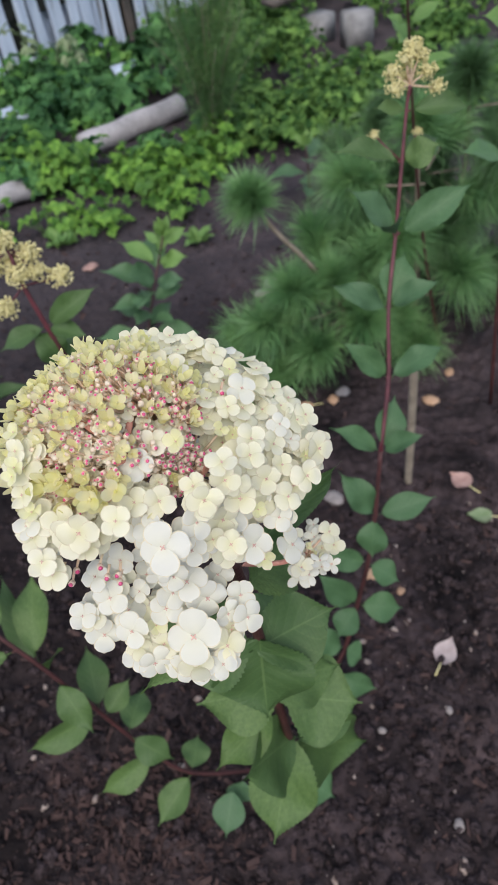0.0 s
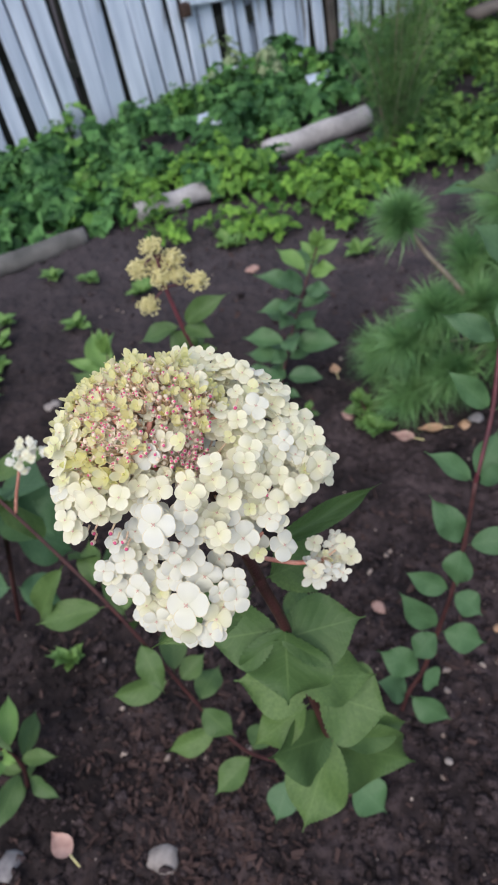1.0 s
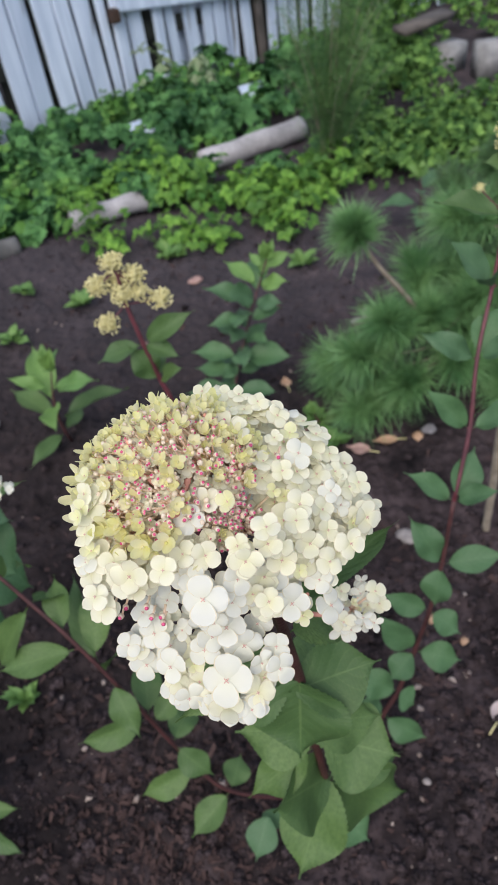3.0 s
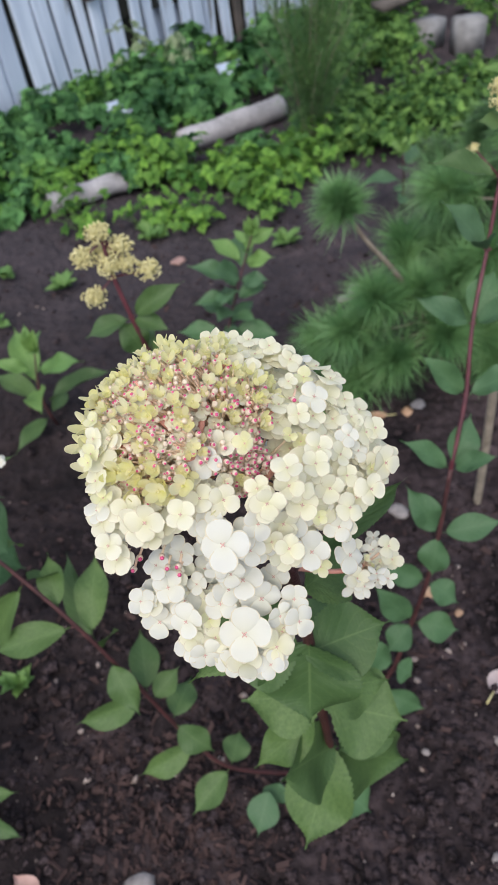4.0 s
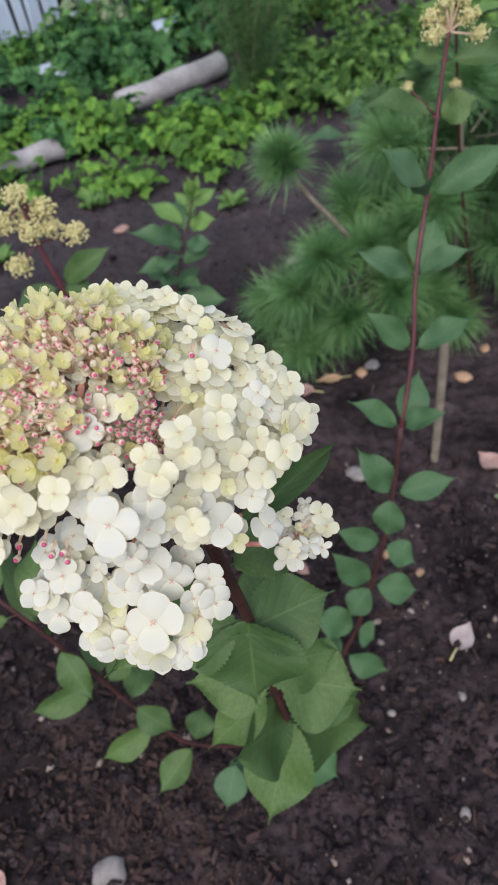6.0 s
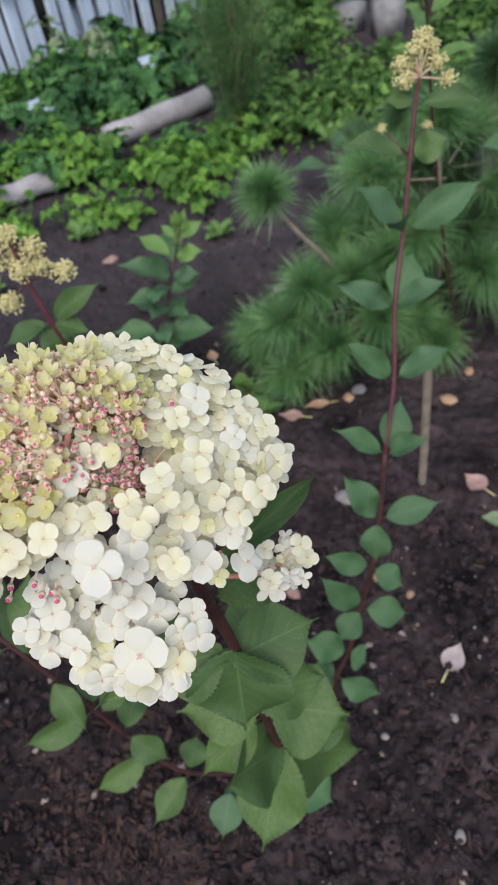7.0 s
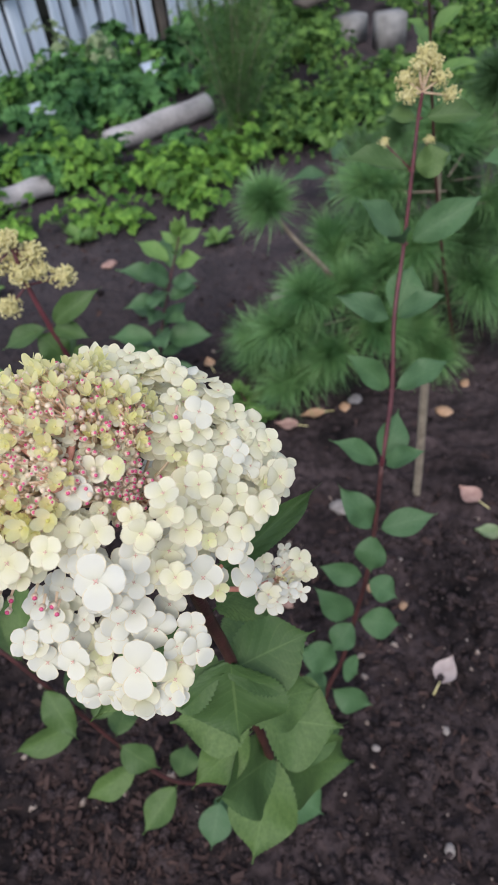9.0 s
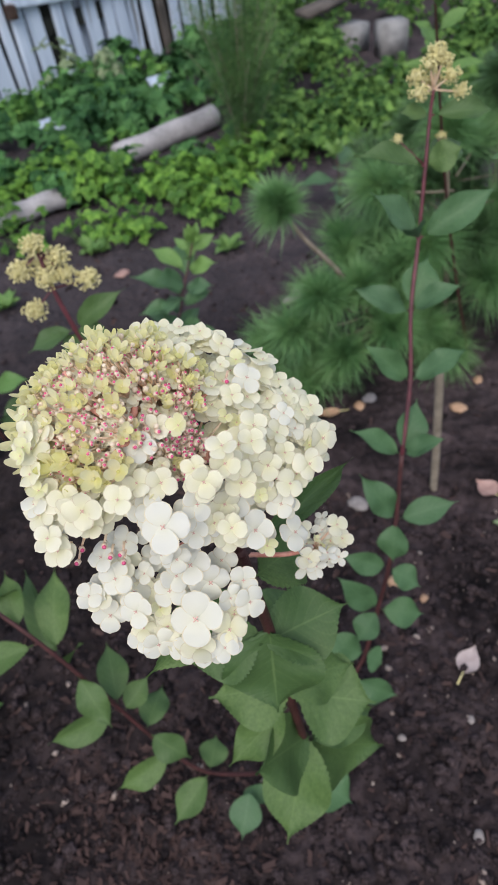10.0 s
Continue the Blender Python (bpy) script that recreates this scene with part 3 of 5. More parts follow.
# ---- the large white hydrangea in front ----
TALL_NODES = [
    (0.249, 0.65, 0.842),
    (0.243, 0.63, 0.791),
    (0.234, 0.6, 0.713),
    (0.219, 0.55, 0.642),
    (0.214, 0.505, 0.564),
    (0.198, 0.455, 0.482),
    (0.189, 0.425, 0.384),
    (0.177, 0.4, 0.306),
    (0.161, 0.385, 0.221),
    (0.141, 0.37, 0.117),
    (0.119, 0.355, 0.064),
]
TALL_UPPER = [
    (0, 0.212, 0.65, 0.85, 0.032),
    (0, 0.327, 0.65, 0.841, 0.033),
    (1, 0.156, 0.61, 0.823, 0.041),
    (1, 0.281, 0.61, 0.818, 0.042),
    (1, 0.299, 0.68, 0.798, 0.046),
    (2, 0.176, 0.6, 0.782, 0.052),
    (2, 0.324, 0.6, 0.772, 0.047),
    (2, 0.218, 0.55, 0.758, 0.033),
    (3, 0.143, 0.53, 0.699, 0.037),
    (3, 0.248, 0.6, 0.69, 0.055),
    (3, 0.275, 0.53, 0.689, 0.035),
    (4, 0.153, 0.505, 0.633, 0.038),
    (4, 0.285, 0.505, 0.612, 0.043),
]
TALL_LOWER = [
    (5, 0.132, 0.455, 0.537, 0.034),
    (5, 0.226, 0.505, 0.534, 0.045),
    (5, 0.248, 0.435, 0.527, 0.03),
    (6, 0.141, 0.435, 0.471, 0.044),
    (6, 0.272, 0.425, 0.413, 0.041),
    (6, 0.181, 0.395, 0.323, 0.047),
    (7, 0.108, 0.4, 0.344, 0.038),
    (7, 0.222, 0.38, 0.28, 0.044),
    (8, 0.102, 0.385, 0.312, 0.045),
    (8, 0.234, 0.385, 0.197, 0.05),
    (8, 0.125, 0.355, 0.178, 0.045),
    (9, 0.07, 0.37, 0.166, 0.055),
    (9, 0.168, 0.36, 0.093, 0.048),
    (10, 0.191, 0.335, 0.025, 0.053),
    (10, 0.07, 0.335, 0.133, 0.051),
]
TALL_CLUSTERS = [
    (0.233, 0.66, 0.881),
    (0.247, 0.66, 0.893),
    (0.264, 0.67, 0.894),
    (0.272, 0.66, 0.879),
    (0.254, 0.675, 0.871),
    (0.235, 0.65, 0.867),
    (0.285, 0.66, 0.86),
    (0.21, 0.64, 0.823),
    (0.264, 0.65, 0.817),
    (0.257, 0.67, 0.902),
]
MAIN_STEM = [
    (0.019, 0.056, 0.835),
    (0.021, 0.066, 0.785),
    (0.025, 0.085, 0.697),
    (0.029, 0.1, 0.582),
    (0.038, 0.115, 0.421),
    (0.036, 0.138, 0.31),
    (0.035, 0.16, 0.2),
    (0.012, 0.235, -0.02),
]
MAIN_LEAVES = [
    (2.05, 0.024, 0.058, 0.622, 0.076),
    (2.1, 0.085, 0.112, 0.682, 0.058),
    (2.15, 0.052, 0.140, 0.665, 0.052),
    (3.0, -0.036, 0.088, 0.590, 0.062),
    (3.9, -0.007, 0.046, 0.527, 0.072),
    (3.15, 0.107, 0.100, 0.533, 0.078),
    (4.2, 0.128, 0.165, 0.275, 0.088),
    (4.1, 0.010, 0.049, 0.322, 0.072),
    (0.9, 0.056, 0.135, 0.735, 0.046),
    (0.25, 0.094, 0.165, 0.784, 0.017),
    (0.95, -0.037, 0.002, 0.797, 0.036),
    (2.0, -0.045, 0.082, 0.668, 0.056),
    (2.85, 0.090, 0.125, 0.560, 0.052),
    (4.1, 0.122, 0.180, 0.350, 0.046),
    (3.3, -0.034, 0.076, 0.470, 0.040),
]
LOW_LEAVES = [
    (-0.056, 0.188, 0.07, -0.073, 0.132, 0.035, 0.048),
    (0.042, 0.2, 0.07, 0.095, 0.171, 0.04, 0.061),
    (-0.041, 0.202, 0.06, -0.049, 0.178, 0.03, 0.045),
]
SIDE_STEM = [
    (-0.432, 0.29, 0.659),
    (-0.393, 0.28, 0.623),
    (-0.312, 0.255, 0.514),
    (-0.26, 0.235, 0.445),
    (-0.209, 0.22, 0.329),
    (-0.167, 0.21, 0.214),
    (-0.114, 0.2, 0.121),
    (-0.03, 0.225, 0.03),
    (0.008, 0.24, -0.02),
]
SIDE_LEAVES = [(1, -0.287, 0.31, 0.669, 0.04), (1, -0.393, 0.28, 0.695, 0.048), (1, -0.353, 0.33, 0.477, 0.077), (1, -0.555, 0.31, 0.342, 0.117), (2, -0.396, 0.235, 0.379, 0.05), (2, -0.293, 0.295, 0.461, 0.047), (4.2, -0.299, 0.188, 0.276, 0.049), (4.75, -0.16, 0.278, 0.243, 0.054), (4.8, -0.123, 0.19, 0.197, 0.056), (5.3, -0.232, 0.163, 0.166, 0.048), (6.05, -0.164, 0.142, 0.086, 0.053), (3.5, -0.196, 0.177, 0.337, 0.047), (2.95, -0.375, 0.214, 0.418, 0.05), (3.25, -0.235, 0.268, 0.386, 0.044), (6.05, -0.101, 0.255, 0.116, 0.053), (3.2, -0.256, 0.33, 0.472, 0.053), (3.3, -0.302, 0.335, 0.46, 0.047), (4.2, -0.22, 0.298, 0.336, 0.05), (4.3, -0.163, 0.256, 0.314, 0.04), (2.65, -0.305, 0.307, 0.499, 0.043)]
BUD_STEM = [
    (-0.261, 0.66, 0.722),
    (-0.255, 0.65, 0.673),
    (-0.242, 0.645, 0.608),
    (-0.229, 0.645, 0.541),
    (-0.22, 0.65, 0.476),
    (-0.235, 0.68, 0.25),
    (-0.25, 0.72, -0.02),
]
BUD_LEAVES = [
    (2, -0.313, 0.625, 0.59, 0.042),
    (2, -0.158, 0.645, 0.664, 0.04),
    (2, -0.18, 0.615, 0.605, 0.033),
    (3, -0.261, 0.635, 0.61, 0.053),
    (3, -0.182, 0.615, 0.587, 0.035),
    (3, -0.245, 0.695, 0.561, 0.047),
]
BUD_CLUSTERS = [
    (-0.263, 0.655, 0.735),
    (-0.253, 0.645, 0.692),
    (-0.292, 0.655, 0.7),
    (-0.24, 0.665, 0.711),
    (-0.204, 0.655, 0.677),
    (-0.288, 0.645, 0.643),
    (-0.267, 0.67, 0.698),
    (-0.232, 0.655, 0.689),
]
SHOULDER_FLORETS = [(-18, 119, 944, 14), (-7, 117, 943, 13), (2, 116, 944, 13), (28, 113, 934, 13), (-6, 109, 944, 17), (-15, 115, 939, 12), (8, 76, 956, 12), (1, 94, 951, 10), (6, 105, 943, 12), (13, 109, 945, 13), (20, 111, 939, 13), (23, 105, 939, 14), (36, 109, 931, 15), (43, 100, 930, 16), (50, 98, 918, 13), (30, 96, 935, 11), (35, 82, 934, 17), (23, 88, 939, 10), (19, 70, 940, 14), (28, 68, 936, 13), (44, 81, 920, 15), (31, 86, 929, 14), (40, 70, 919, 16), (51, 71, 919, 13), (60, 82, 910, 15), (65, 87, 908, 15), (72, 88, 891, 14), (56, 72, 907, 13), (47, 62, 915, 14), (38, 57, 923, 14), (53, 87, 916, 13)]
FRONT_FLORETS = [(36, 42, 930, 14), (50, 54, 909, 13), (62, 64, 903, 10), (69, 69, 902, 19), (61, 50, 904, 17), (42, 41, 915, 16), (25, 26, 944, 15), (17, 12, 939, 16), (27, 34, 904, 23), (37, 33, 904, 8), (46, 36, 893, 15), (51, 40, 902, 15), (7, 14, 904, 15), (16, 19, 904, 13), (24, 15, 904, 15), (33, 24, 890, 23), (37, 31, 868, 11), (-1, 0, 927, 25), (-6, 8, 928, 15), (-2, 17, 935, 15), (-11, 15, 938, 13), (-17, 4, 941, 14), (-32, 3, 938, 18)]
LEFT_FLORETS = [(-49, -1, 927, 14), (-32, 5, 925, 13), (-53, 9, 931, 15), (-55, 12, 934, 13), (-54, 18, 946, 12), (-56, 33, 956, 12), (-56, 26, 954, 9), (-56, 21, 954, 8), (-9, 28, 946, 15), (-3, 39, 947, 14), (7, 37, 948, 11), (-51, 13, 941, 10), (-41, 10, 937, 14), (-27, 15, 941, 10), (-18, 20, 942, 9), (24, 60, 930, 8), (29, 62, 924, 9), (-58, 42, 958, 9)]
TAIL_FLORETS = [(8, 16, 863, 26), (0, 19, 874, 25), (17, 10, 857, 16), (26, 10, 852, 19), (-7, 14, 873, 18), (-9, 10, 896, 14), (-29, 12, 865, 19), (-34, 10, 880, 19), (-38, 14, 892, 17), (-42, 6, 856, 22), (-26, 0, 867, 20), (-20, -4, 843, 20), (-17, 7, 858, 11), (-15, 3, 847, 17), (0, -8, 843, 20), (15, 1, 843, 20), (1, -1, 858, 32), (12, -6, 838, 17), (-32, 16, 880, 15), (-22, 16, 874, 13), (-8, -6, 839, 17), (-27, 2, 848, 14), (-49, 8, 871, 15)]
SPUR_FLORETS = [(51, 37, 869, 21), (56, 73, 786, 20), (69, 103, 775, 15)]



def stem(parent, name, pts, r0, r1, material, label="", n=6, k=8, knots=()):
    ps = smooth_path(pts, n)
    m = len(ps) - 1
    return part(name, *tube(ps, [r0 + (r1 - r0) * i / m for i in range(m + 1)], k), material, parent, label)


def leaf_rows(parent, nodes, rows, material, colour="green", hint=(0.03, -0.6, 0.8), wide=1.0, flat=False, clasp=(), sway=1.0):
    """Leaves from the nodes of a stem, each with a short stalk of its own."""
    for i, (n, x, y, z, wd) in enumerate(rows):
        k = min(int(n), len(nodes) - 2)
        b, t = Vector(nodes[k]).lerp(Vector(nodes[k + 1]), n - k), Vector((x, y, z))
        s = b.lerp(t, 0.06)
        part("leaf_stalk", *tube([b, s], [0.0016, 0.0012], 5), material, parent)
        if i in clasp:
            s = b - (t - b) * 0.14 + Vector((0, -0.007, 0.005))
        leaf(parent, s, t, wd * wide, Vector(hint) + Vector((0.3 * math.sin(i * 2.3), 0.35 * math.sin(i * 3.7 + 1), 0.2 * math.sin(i * 1.9))) * sway, 4 + i % 2 if flat else i % 4, colour)


hydrangea = thing("hydrangea", (0.01, 0.238, 0.0), "hydrangea with a large drooping white flower head on red-brown stems", "hydrangea")
stem(hydrangea, "stem", MAIN_STEM, 0.0040, 0.0047, M_STEM, "red-brown woody stem")
stem(hydrangea, "side_stem", SIDE_STEM, 0.0022, 0.0034, M_STEM, "thin leaning red-brown stem")
leaf_rows(hydrangea, MAIN_STEM, MAIN_LEAVES, M_STEM, flat=True, clasp=(0, 1, 3, 4, 6, 7, 12), sway=0.45)
leaf_rows(hydrangea, SIDE_STEM, SIDE_LEAVES, M_STEM, wide=0.80)
for i, r in enumerate(LOW_LEAVES):
    leaf(hydrangea, r[:3], r[3:6], r[6], (0, -0.3, 1), i, "blue")

CORE = Vector((0.002, 0.070, 0.890))
rng = random.Random(11)
branches = Heap()
trunk_pts = smooth_path([(0.021, 0.062, 0.80), (0.018, 0.056, 0.84), (0.008, 0.058, 0.88), (0.002, 0.060, 0.91)], 5)
branches.add(*tube(trunk_pts, [0.0040 - 0.0012 * i / (len(trunk_pts) - 1) for i in range(len(trunk_pts))], 8))
panicle = part("flower_head", branches.v, branches.f, M_STEM, hydrangea, "large drooping white and cream flower head with a yellow-green crown")
ORG[panicle.name] = origin(hydrangea)


def facing(p, rng, wild=0.25):
    """The way a floret looks: outwards from the head and up to the light."""
    out = p - CORE
    n = Vector((out.x / 0.075, out.y / 0.065, out.z / 0.065)).normalized() * (0.25 if p.z < 0.89 else 0.55) + Vector((0.16, -0.46, 0.84)) * 0.85
    return (n.normalized() + Vector((rng.gauss(0, wild), rng.gauss(0, wild), rng.gauss(0, wild)))).normalized()


def floret(p, d, kind, n, roll, k, parent):
    m = Matrix.Translation(p) @ frame_of(Vector((1, 0, 0)).cross(n), n).to_4x4() @ pose(0, 0, 0, 0, 0, roll) @ Matrix.Diagonal((d, d, d, 1))
    placed("floret", FLORETS[kind][k % 9], m, parent)


PETALS = []
for kind, rows in (("shoulder", SHOULDER_FLORETS), ("front", FRONT_FLORETS), ("left", LEFT_FLORETS), ("tail", TAIL_FLORETS)):
    for x, y, z, d in rows:
        p = Vector((x, y, z)) / 1000
        if d <= 11:
            tone = "young" if kind != "shoulder" or rng.random() < 0.5 else "cream"
        elif kind == "tail" or d > 20:
            tone = "white" if d > 20 or rng.random() < 0.6 else "cream"
        else:
            tone = "cream" if rng.random() < 0.88 else "white"
        PETALS.append((p, d / 1000 * (0.87 if d > 20 else 0.93 if kind == "tail" else 1.0), tone, facing(p, rng, 0.10 if d > 20 else 0.2), rng.uniform(-12, 12) if d > 21 else rng.uniform(0, 90)))
OUTER = list(PETALS)
for p, d, tone, n, roll in OUTER:  # florets half hidden under the outer ones
    for k in range(0 if p.x > 0.02 and p.z < 0.87 else 3 if p.x > -0.01 and p.z > 0.885 else 2):
        c = p - n * rng.uniform(0.005, 0.010) * (1 + 0.45 * k) + Vector((rng.gauss(0, 0.006), rng.gauss(0, 0.004), rng.gauss(0, 0.006)))
        if math.hypot((c.x - 0.004) / 0.022, (c.y - 0.044) / 0.022) < 1 and c.z > 0.92:
            continue
        c.z = max(c.z, p.z + 0.003) if p.z < 0.86 else c.z
        c.x = max(c.x, p.x + 0.002) if p.x < -0.035 else min(c.x, p.x - 0.002) if p.x > 0.05 else c.x
        near = min(OUTER, key=lambda o: (o[0] - c).length)
        if (c - near[0]).dot(near[3]) > -0.002:  # keep it below the skin
            c -= near[3] * ((c - near[0]).dot(near[3]) + 0.004)
        PETALS.append((c, rng.uniform(0.013, 0.018), "white" if tone == "white" else "cream", facing(c, rng, 0.22), rng.uniform(0, 90)))
for k in range(95):  # the side turned away
    a, e = rng.uniform(0.25, math.pi - 0.35), rng.uniform(-0.45, 0.62)
    q = CORE + Vector((0.060 * math.cos(a) * math.cos(e), 0.048 * math.sin(a) * math.cos(e), 0.054 * math.sin(e)))
    PETALS.append((q, rng.uniform(0.013, 0.018), "cream" if q.z > 0.88 else "white", ((q - CORE).normalized() + Vector((0, 0, 0.35))).normalized(), rng.uniform(0, 90)))

# crown: cymes of small pink-tipped buds and yellow-green florets on thin pale stalks
DOME, AX = Vector((-0.024, 0.060, 0.922)), Vector((0.0445, 0.047, 0.047))
HOLLOW = Vector((0.004, 0.040))


def crown_spot(v):
    """A place on the crown in the direction v from its middle, sunk where the crown is hollow, and how deep it is sunk."""
    c = DOME + Vector((v.x * AX.x, v.y * AX.y, v.z * AX.z))
    sunk = max(0.0, 1 - math.hypot((c.x - HOLLOW.x) / 0.021, (c.y - HOLLOW.y) / 0.022))
    return c + (Vector((0.004, 0.060, 0.895)) - c).normalized() * 0.016 * min(1.0, sunk * 1.8), sunk


stalks, young, buds = Heap(), Heap(), Heap()


def bud(q, n, r, tip):
    """A round bud on its stalk, crimson at the mouth when it is about to open."""
    turn = Matrix.Translation(q) @ n.to_track_quat("Z", "Y").to_matrix().to_4x4()
    vs, fs = bead((0, 0, 0), r, 1.1, 7)
    buds.add([turn @ Vector(v) for v in vs], fs)
    if tip:
        vs, fs = bead((0, 0, r * 0.78), r * tip, 0.7, 6)
        buds.add([turn @ Vector(v) for v in vs], fs, 1)


def little_floret(q, n, d, cup):
    turn = Matrix.Translation(q) @ n.to_track_quat("Z", "Y").to_matrix().to_4x4() @ pose(0, 0, 0, 0, 0, rng.uniform(0, 90)) @ Matrix.Diagonal((d, d, d, 1))
    for i in range(4):
        vs, fs = blade_verts(math.pi / 2 * i + rng.uniform(-0.15, 0.15), 0.5 * rng.uniform(0.85, 1.15), 0.25, 0.03 * (i % 2), cup + rng.uniform(-0.2, 0.3), 0.35)
        young.add([turn @ Vector(v) for v in vs], fs)
    vs, fs = bead((0, 0, 0.08), 0.09, 0.8, 5)
    young.add([turn @ Vector(v) for v in vs], fs)


N = 185
for k in range(N):
    z = 1 - (k + 0.5) / N * 0.92
    a = k * 2.399963 + rng.uniform(-0.25, 0.25)
    v = Vector((math.cos(a) * math.sqrt(1 - z * z), math.sin(a) * math.sqrt(1 - z * z), z))
    c, sunk = crown_spot(v)
    if c.x > 0.015 or c.y < 0.016 or (c.x > -0.006 and c.y < 0.026):
        continue
    if sunk > 0.35 and rng.random() < 0.4:
        continue
    rim = v.y > 0.25 or v.x < -0.55
    root = Vector((0.0, 0.062, 0.905)).lerp(c, 0.45 + rng.uniform(0, 0.1))
    fork = root.lerp(c, 0.62)
    stalks.add(*tube([root, root.lerp(fork, 0.5) + Vector((0, 0, 0.0015)), fork], [0.0012, 0.0010, 0.0008], 5))
    n0 = (v + Vector((0.05, -0.25, 0.35))).normalized()
    side = n0.orthogonal().normalized()
    other = n0.cross(side)
    m = rng.randint(7, 10)
    for j in range(m):
        b = 2 * math.pi * j / m + rng.uniform(-0.3, 0.3)
        o = rng.uniform(0.0026, 0.0062) if j else 0.0
        q = c + (side * math.cos(b) + other * math.sin(b)) * o + n0 * rng.uniform(-0.0035, 0.0025)
        n = (n0 + (q - c) * 60 + Vector((rng.gauss(0, 0.15), rng.gauss(0, 0.15), rng.gauss(0, 0.15)))).normalized()
        stalks.add(*tube([fork, fork.lerp(q, 0.6) + n0 * 0.0006, q - n * 0.0012], [0.0007, 0.00055, 0.00045], 4))
        chance = 0.06 if sunk > 0.25 else 0.32 if rim else 0.20
        if rng.random() < chance:
            little_floret(q + n * 0.001, n, rng.uniform(0.0046, 0.0074), rng.uniform(0.6, 1.5))
        else:
            bud(q, n, rng.uniform(0.0010, 0.0014) if not sunk else rng.uniform(0.0013, 0.0016), rng.uniform(0.5, 0.62) if rng.random() < (0.9 if sunk > 0.1 else 0.30 if rim else 0.66) else 0)
for k in range(560):  # pale florets and stalks deeper in the crown
    a, e = rng.uniform(0, 2 * math.pi), math.asin(rng.uniform(0.1, 1.0))
    v = Vector((math.cos(a) * math.cos(e), math.sin(a) * math.cos(e), math.sin(e)))
    c, sunk = crown_spot(v)
    if sunk > 0.85 or c.x > 0.012:
        continue
    c = DOME.lerp(c, rng.uniform(0.80, 0.93))
    PETALS.append((c, rng.uniform(0.006, 0.0085), "cream", (v + Vector((0, -0.4, 0.5))).normalized(), rng.uniform(0, 90)))
for k in range(26):  # upright yellow-green florets along the crown's rim
    a = 0.9 + (math.pi * 1.25) * k / 25 + rng.uniform(-0.06, 0.06)
    e = rng.uniform(0.25, 0.6)
    v = Vector((math.cos(a) * math.cos(e), math.sin(a) * math.cos(e), math.sin(e)))
    c, sunk = crown_spot(v)
    c += v * rng.uniform(0.001, 0.006)
    stalks.add(*tube([DOME.lerp(c, 0.6), DOME.lerp(c, 0.85) + Vector((0, 0, 0.001)), c], [0.001, 0.0007, 0.0005], 4))
    little_floret(c, (v + Vector((0, -0.1, 0.5))).normalized(), rng.uniform(0.008, 0.012), rng.uniform(0.7, 1.4))
for i, (x, y, z) in enumerate(((-48, 7, 906), (-46, 7, 899), (-40, 4, 912), (-30, 4, 913), (-28, 2, 908), (-23, 2, 909), (-24, 3, 902), (45, 44, 904), (13, 75, 947), (26, 74, 940))):
    q = Vector((x, y, z)) / 1000
    n = Vector((rng.gauss(0, 0.3), -0.7, 0.3)).normalized()
    stalks.add(*tube([q + Vector((0.001, 0.005, 0.002)), q - n * 0.001], [0.0007, 0.0005], 5))
    bud(q, n, 0.0016, 0.7)

for i, (p, d, kind, n, roll) in enumerate(PETALS):
    floret(p, d, kind, n, roll, i, panicle)
    s = min(trunk_pts, key=lambda t: (t - p).length)
    if i % 3 or (s - p).length > 0.032:
        continue
    stalks.add(*tube([s, s.lerp(p, 0.55) - Vector((0, 0, 0.004)), p - n * 0.002], [0.0011, 0.0008, 0.0005], 4))
part("inner_stalk", stalks.v, stalks.f, M_STALK, panicle, "thin pinkish flower stalks", kind="stuff")
part("young_bloom", young.v, young.f, M_YOUNG, panicle, "small yellow-green florets of the crown", kind="stuff")
part("crown_bud", buds.v, buds.f, [M_BUD, M_PINKTIP], panicle, "pale buds with crimson tips", slots=buds.s, kind="stuff")
for pts, r in (
    (((0.003, 0.060, 0.900), (-0.006, 0.046, 0.926), (-0.020, 0.040, 0.950), (-0.030, 0.042, 0.960)), 0.0036),
    (((0.003, 0.060, 0.900), (0.006, 0.064, 0.930), (0.008, 0.067, 0.939), (0.009, 0.071, 0.944)), 0.0026),
    (((0.009, 0.066, 0.940), (0.000, 0.072, 0.954), (-0.008, 0.078, 0.964)), 0.0020),
    (((0.008, 0.066, 0.934), (0.013, 0.067, 0.937), (0.018, 0.071, 0.936)), 0.0014),
    (((-0.010, 0.045, 0.932), (-0.012, 0.034, 0.944), (-0.016, 0.026, 0.950)), 0.0022),
    (((-0.006, 0.046, 0.926), (-0.030, 0.040, 0.938), (-0.046, 0.034, 0.950)), 0.0024),
    (((0.003, 0.060, 0.900), (0.014, 0.046, 0.918), (0.018, 0.038, 0.932)), 0.0024),
    (((-0.016, 0.041, 0.943), (-0.012, 0.048, 0.952), (-0.010, 0.054, 0.957)), 0.0022),
    (((-0.022, 0.041, 0.952), (-0.034, 0.050, 0.962), (-0.040, 0.056, 0.968)), 0.0020),
    (((0.015, 0.057, 0.860), (0.004, 0.040, 0.872), (-0.014, 0.024, 0.874)), 0.0024),
    (((0.018, 0.056, 0.845), (0.032, 0.044, 0.862), (0.040, 0.036, 0.880)), 0.0022),
):
    ps = smooth_path(pts, 5)
    part("branch", *tube(ps, [r * (0.9 - 0.5 * i / (len(ps) - 1)) * (1 + 0.12 * math.sin(i * 2.1)) for i in range(len(ps))], 8), M_STALK_RED, panicle)

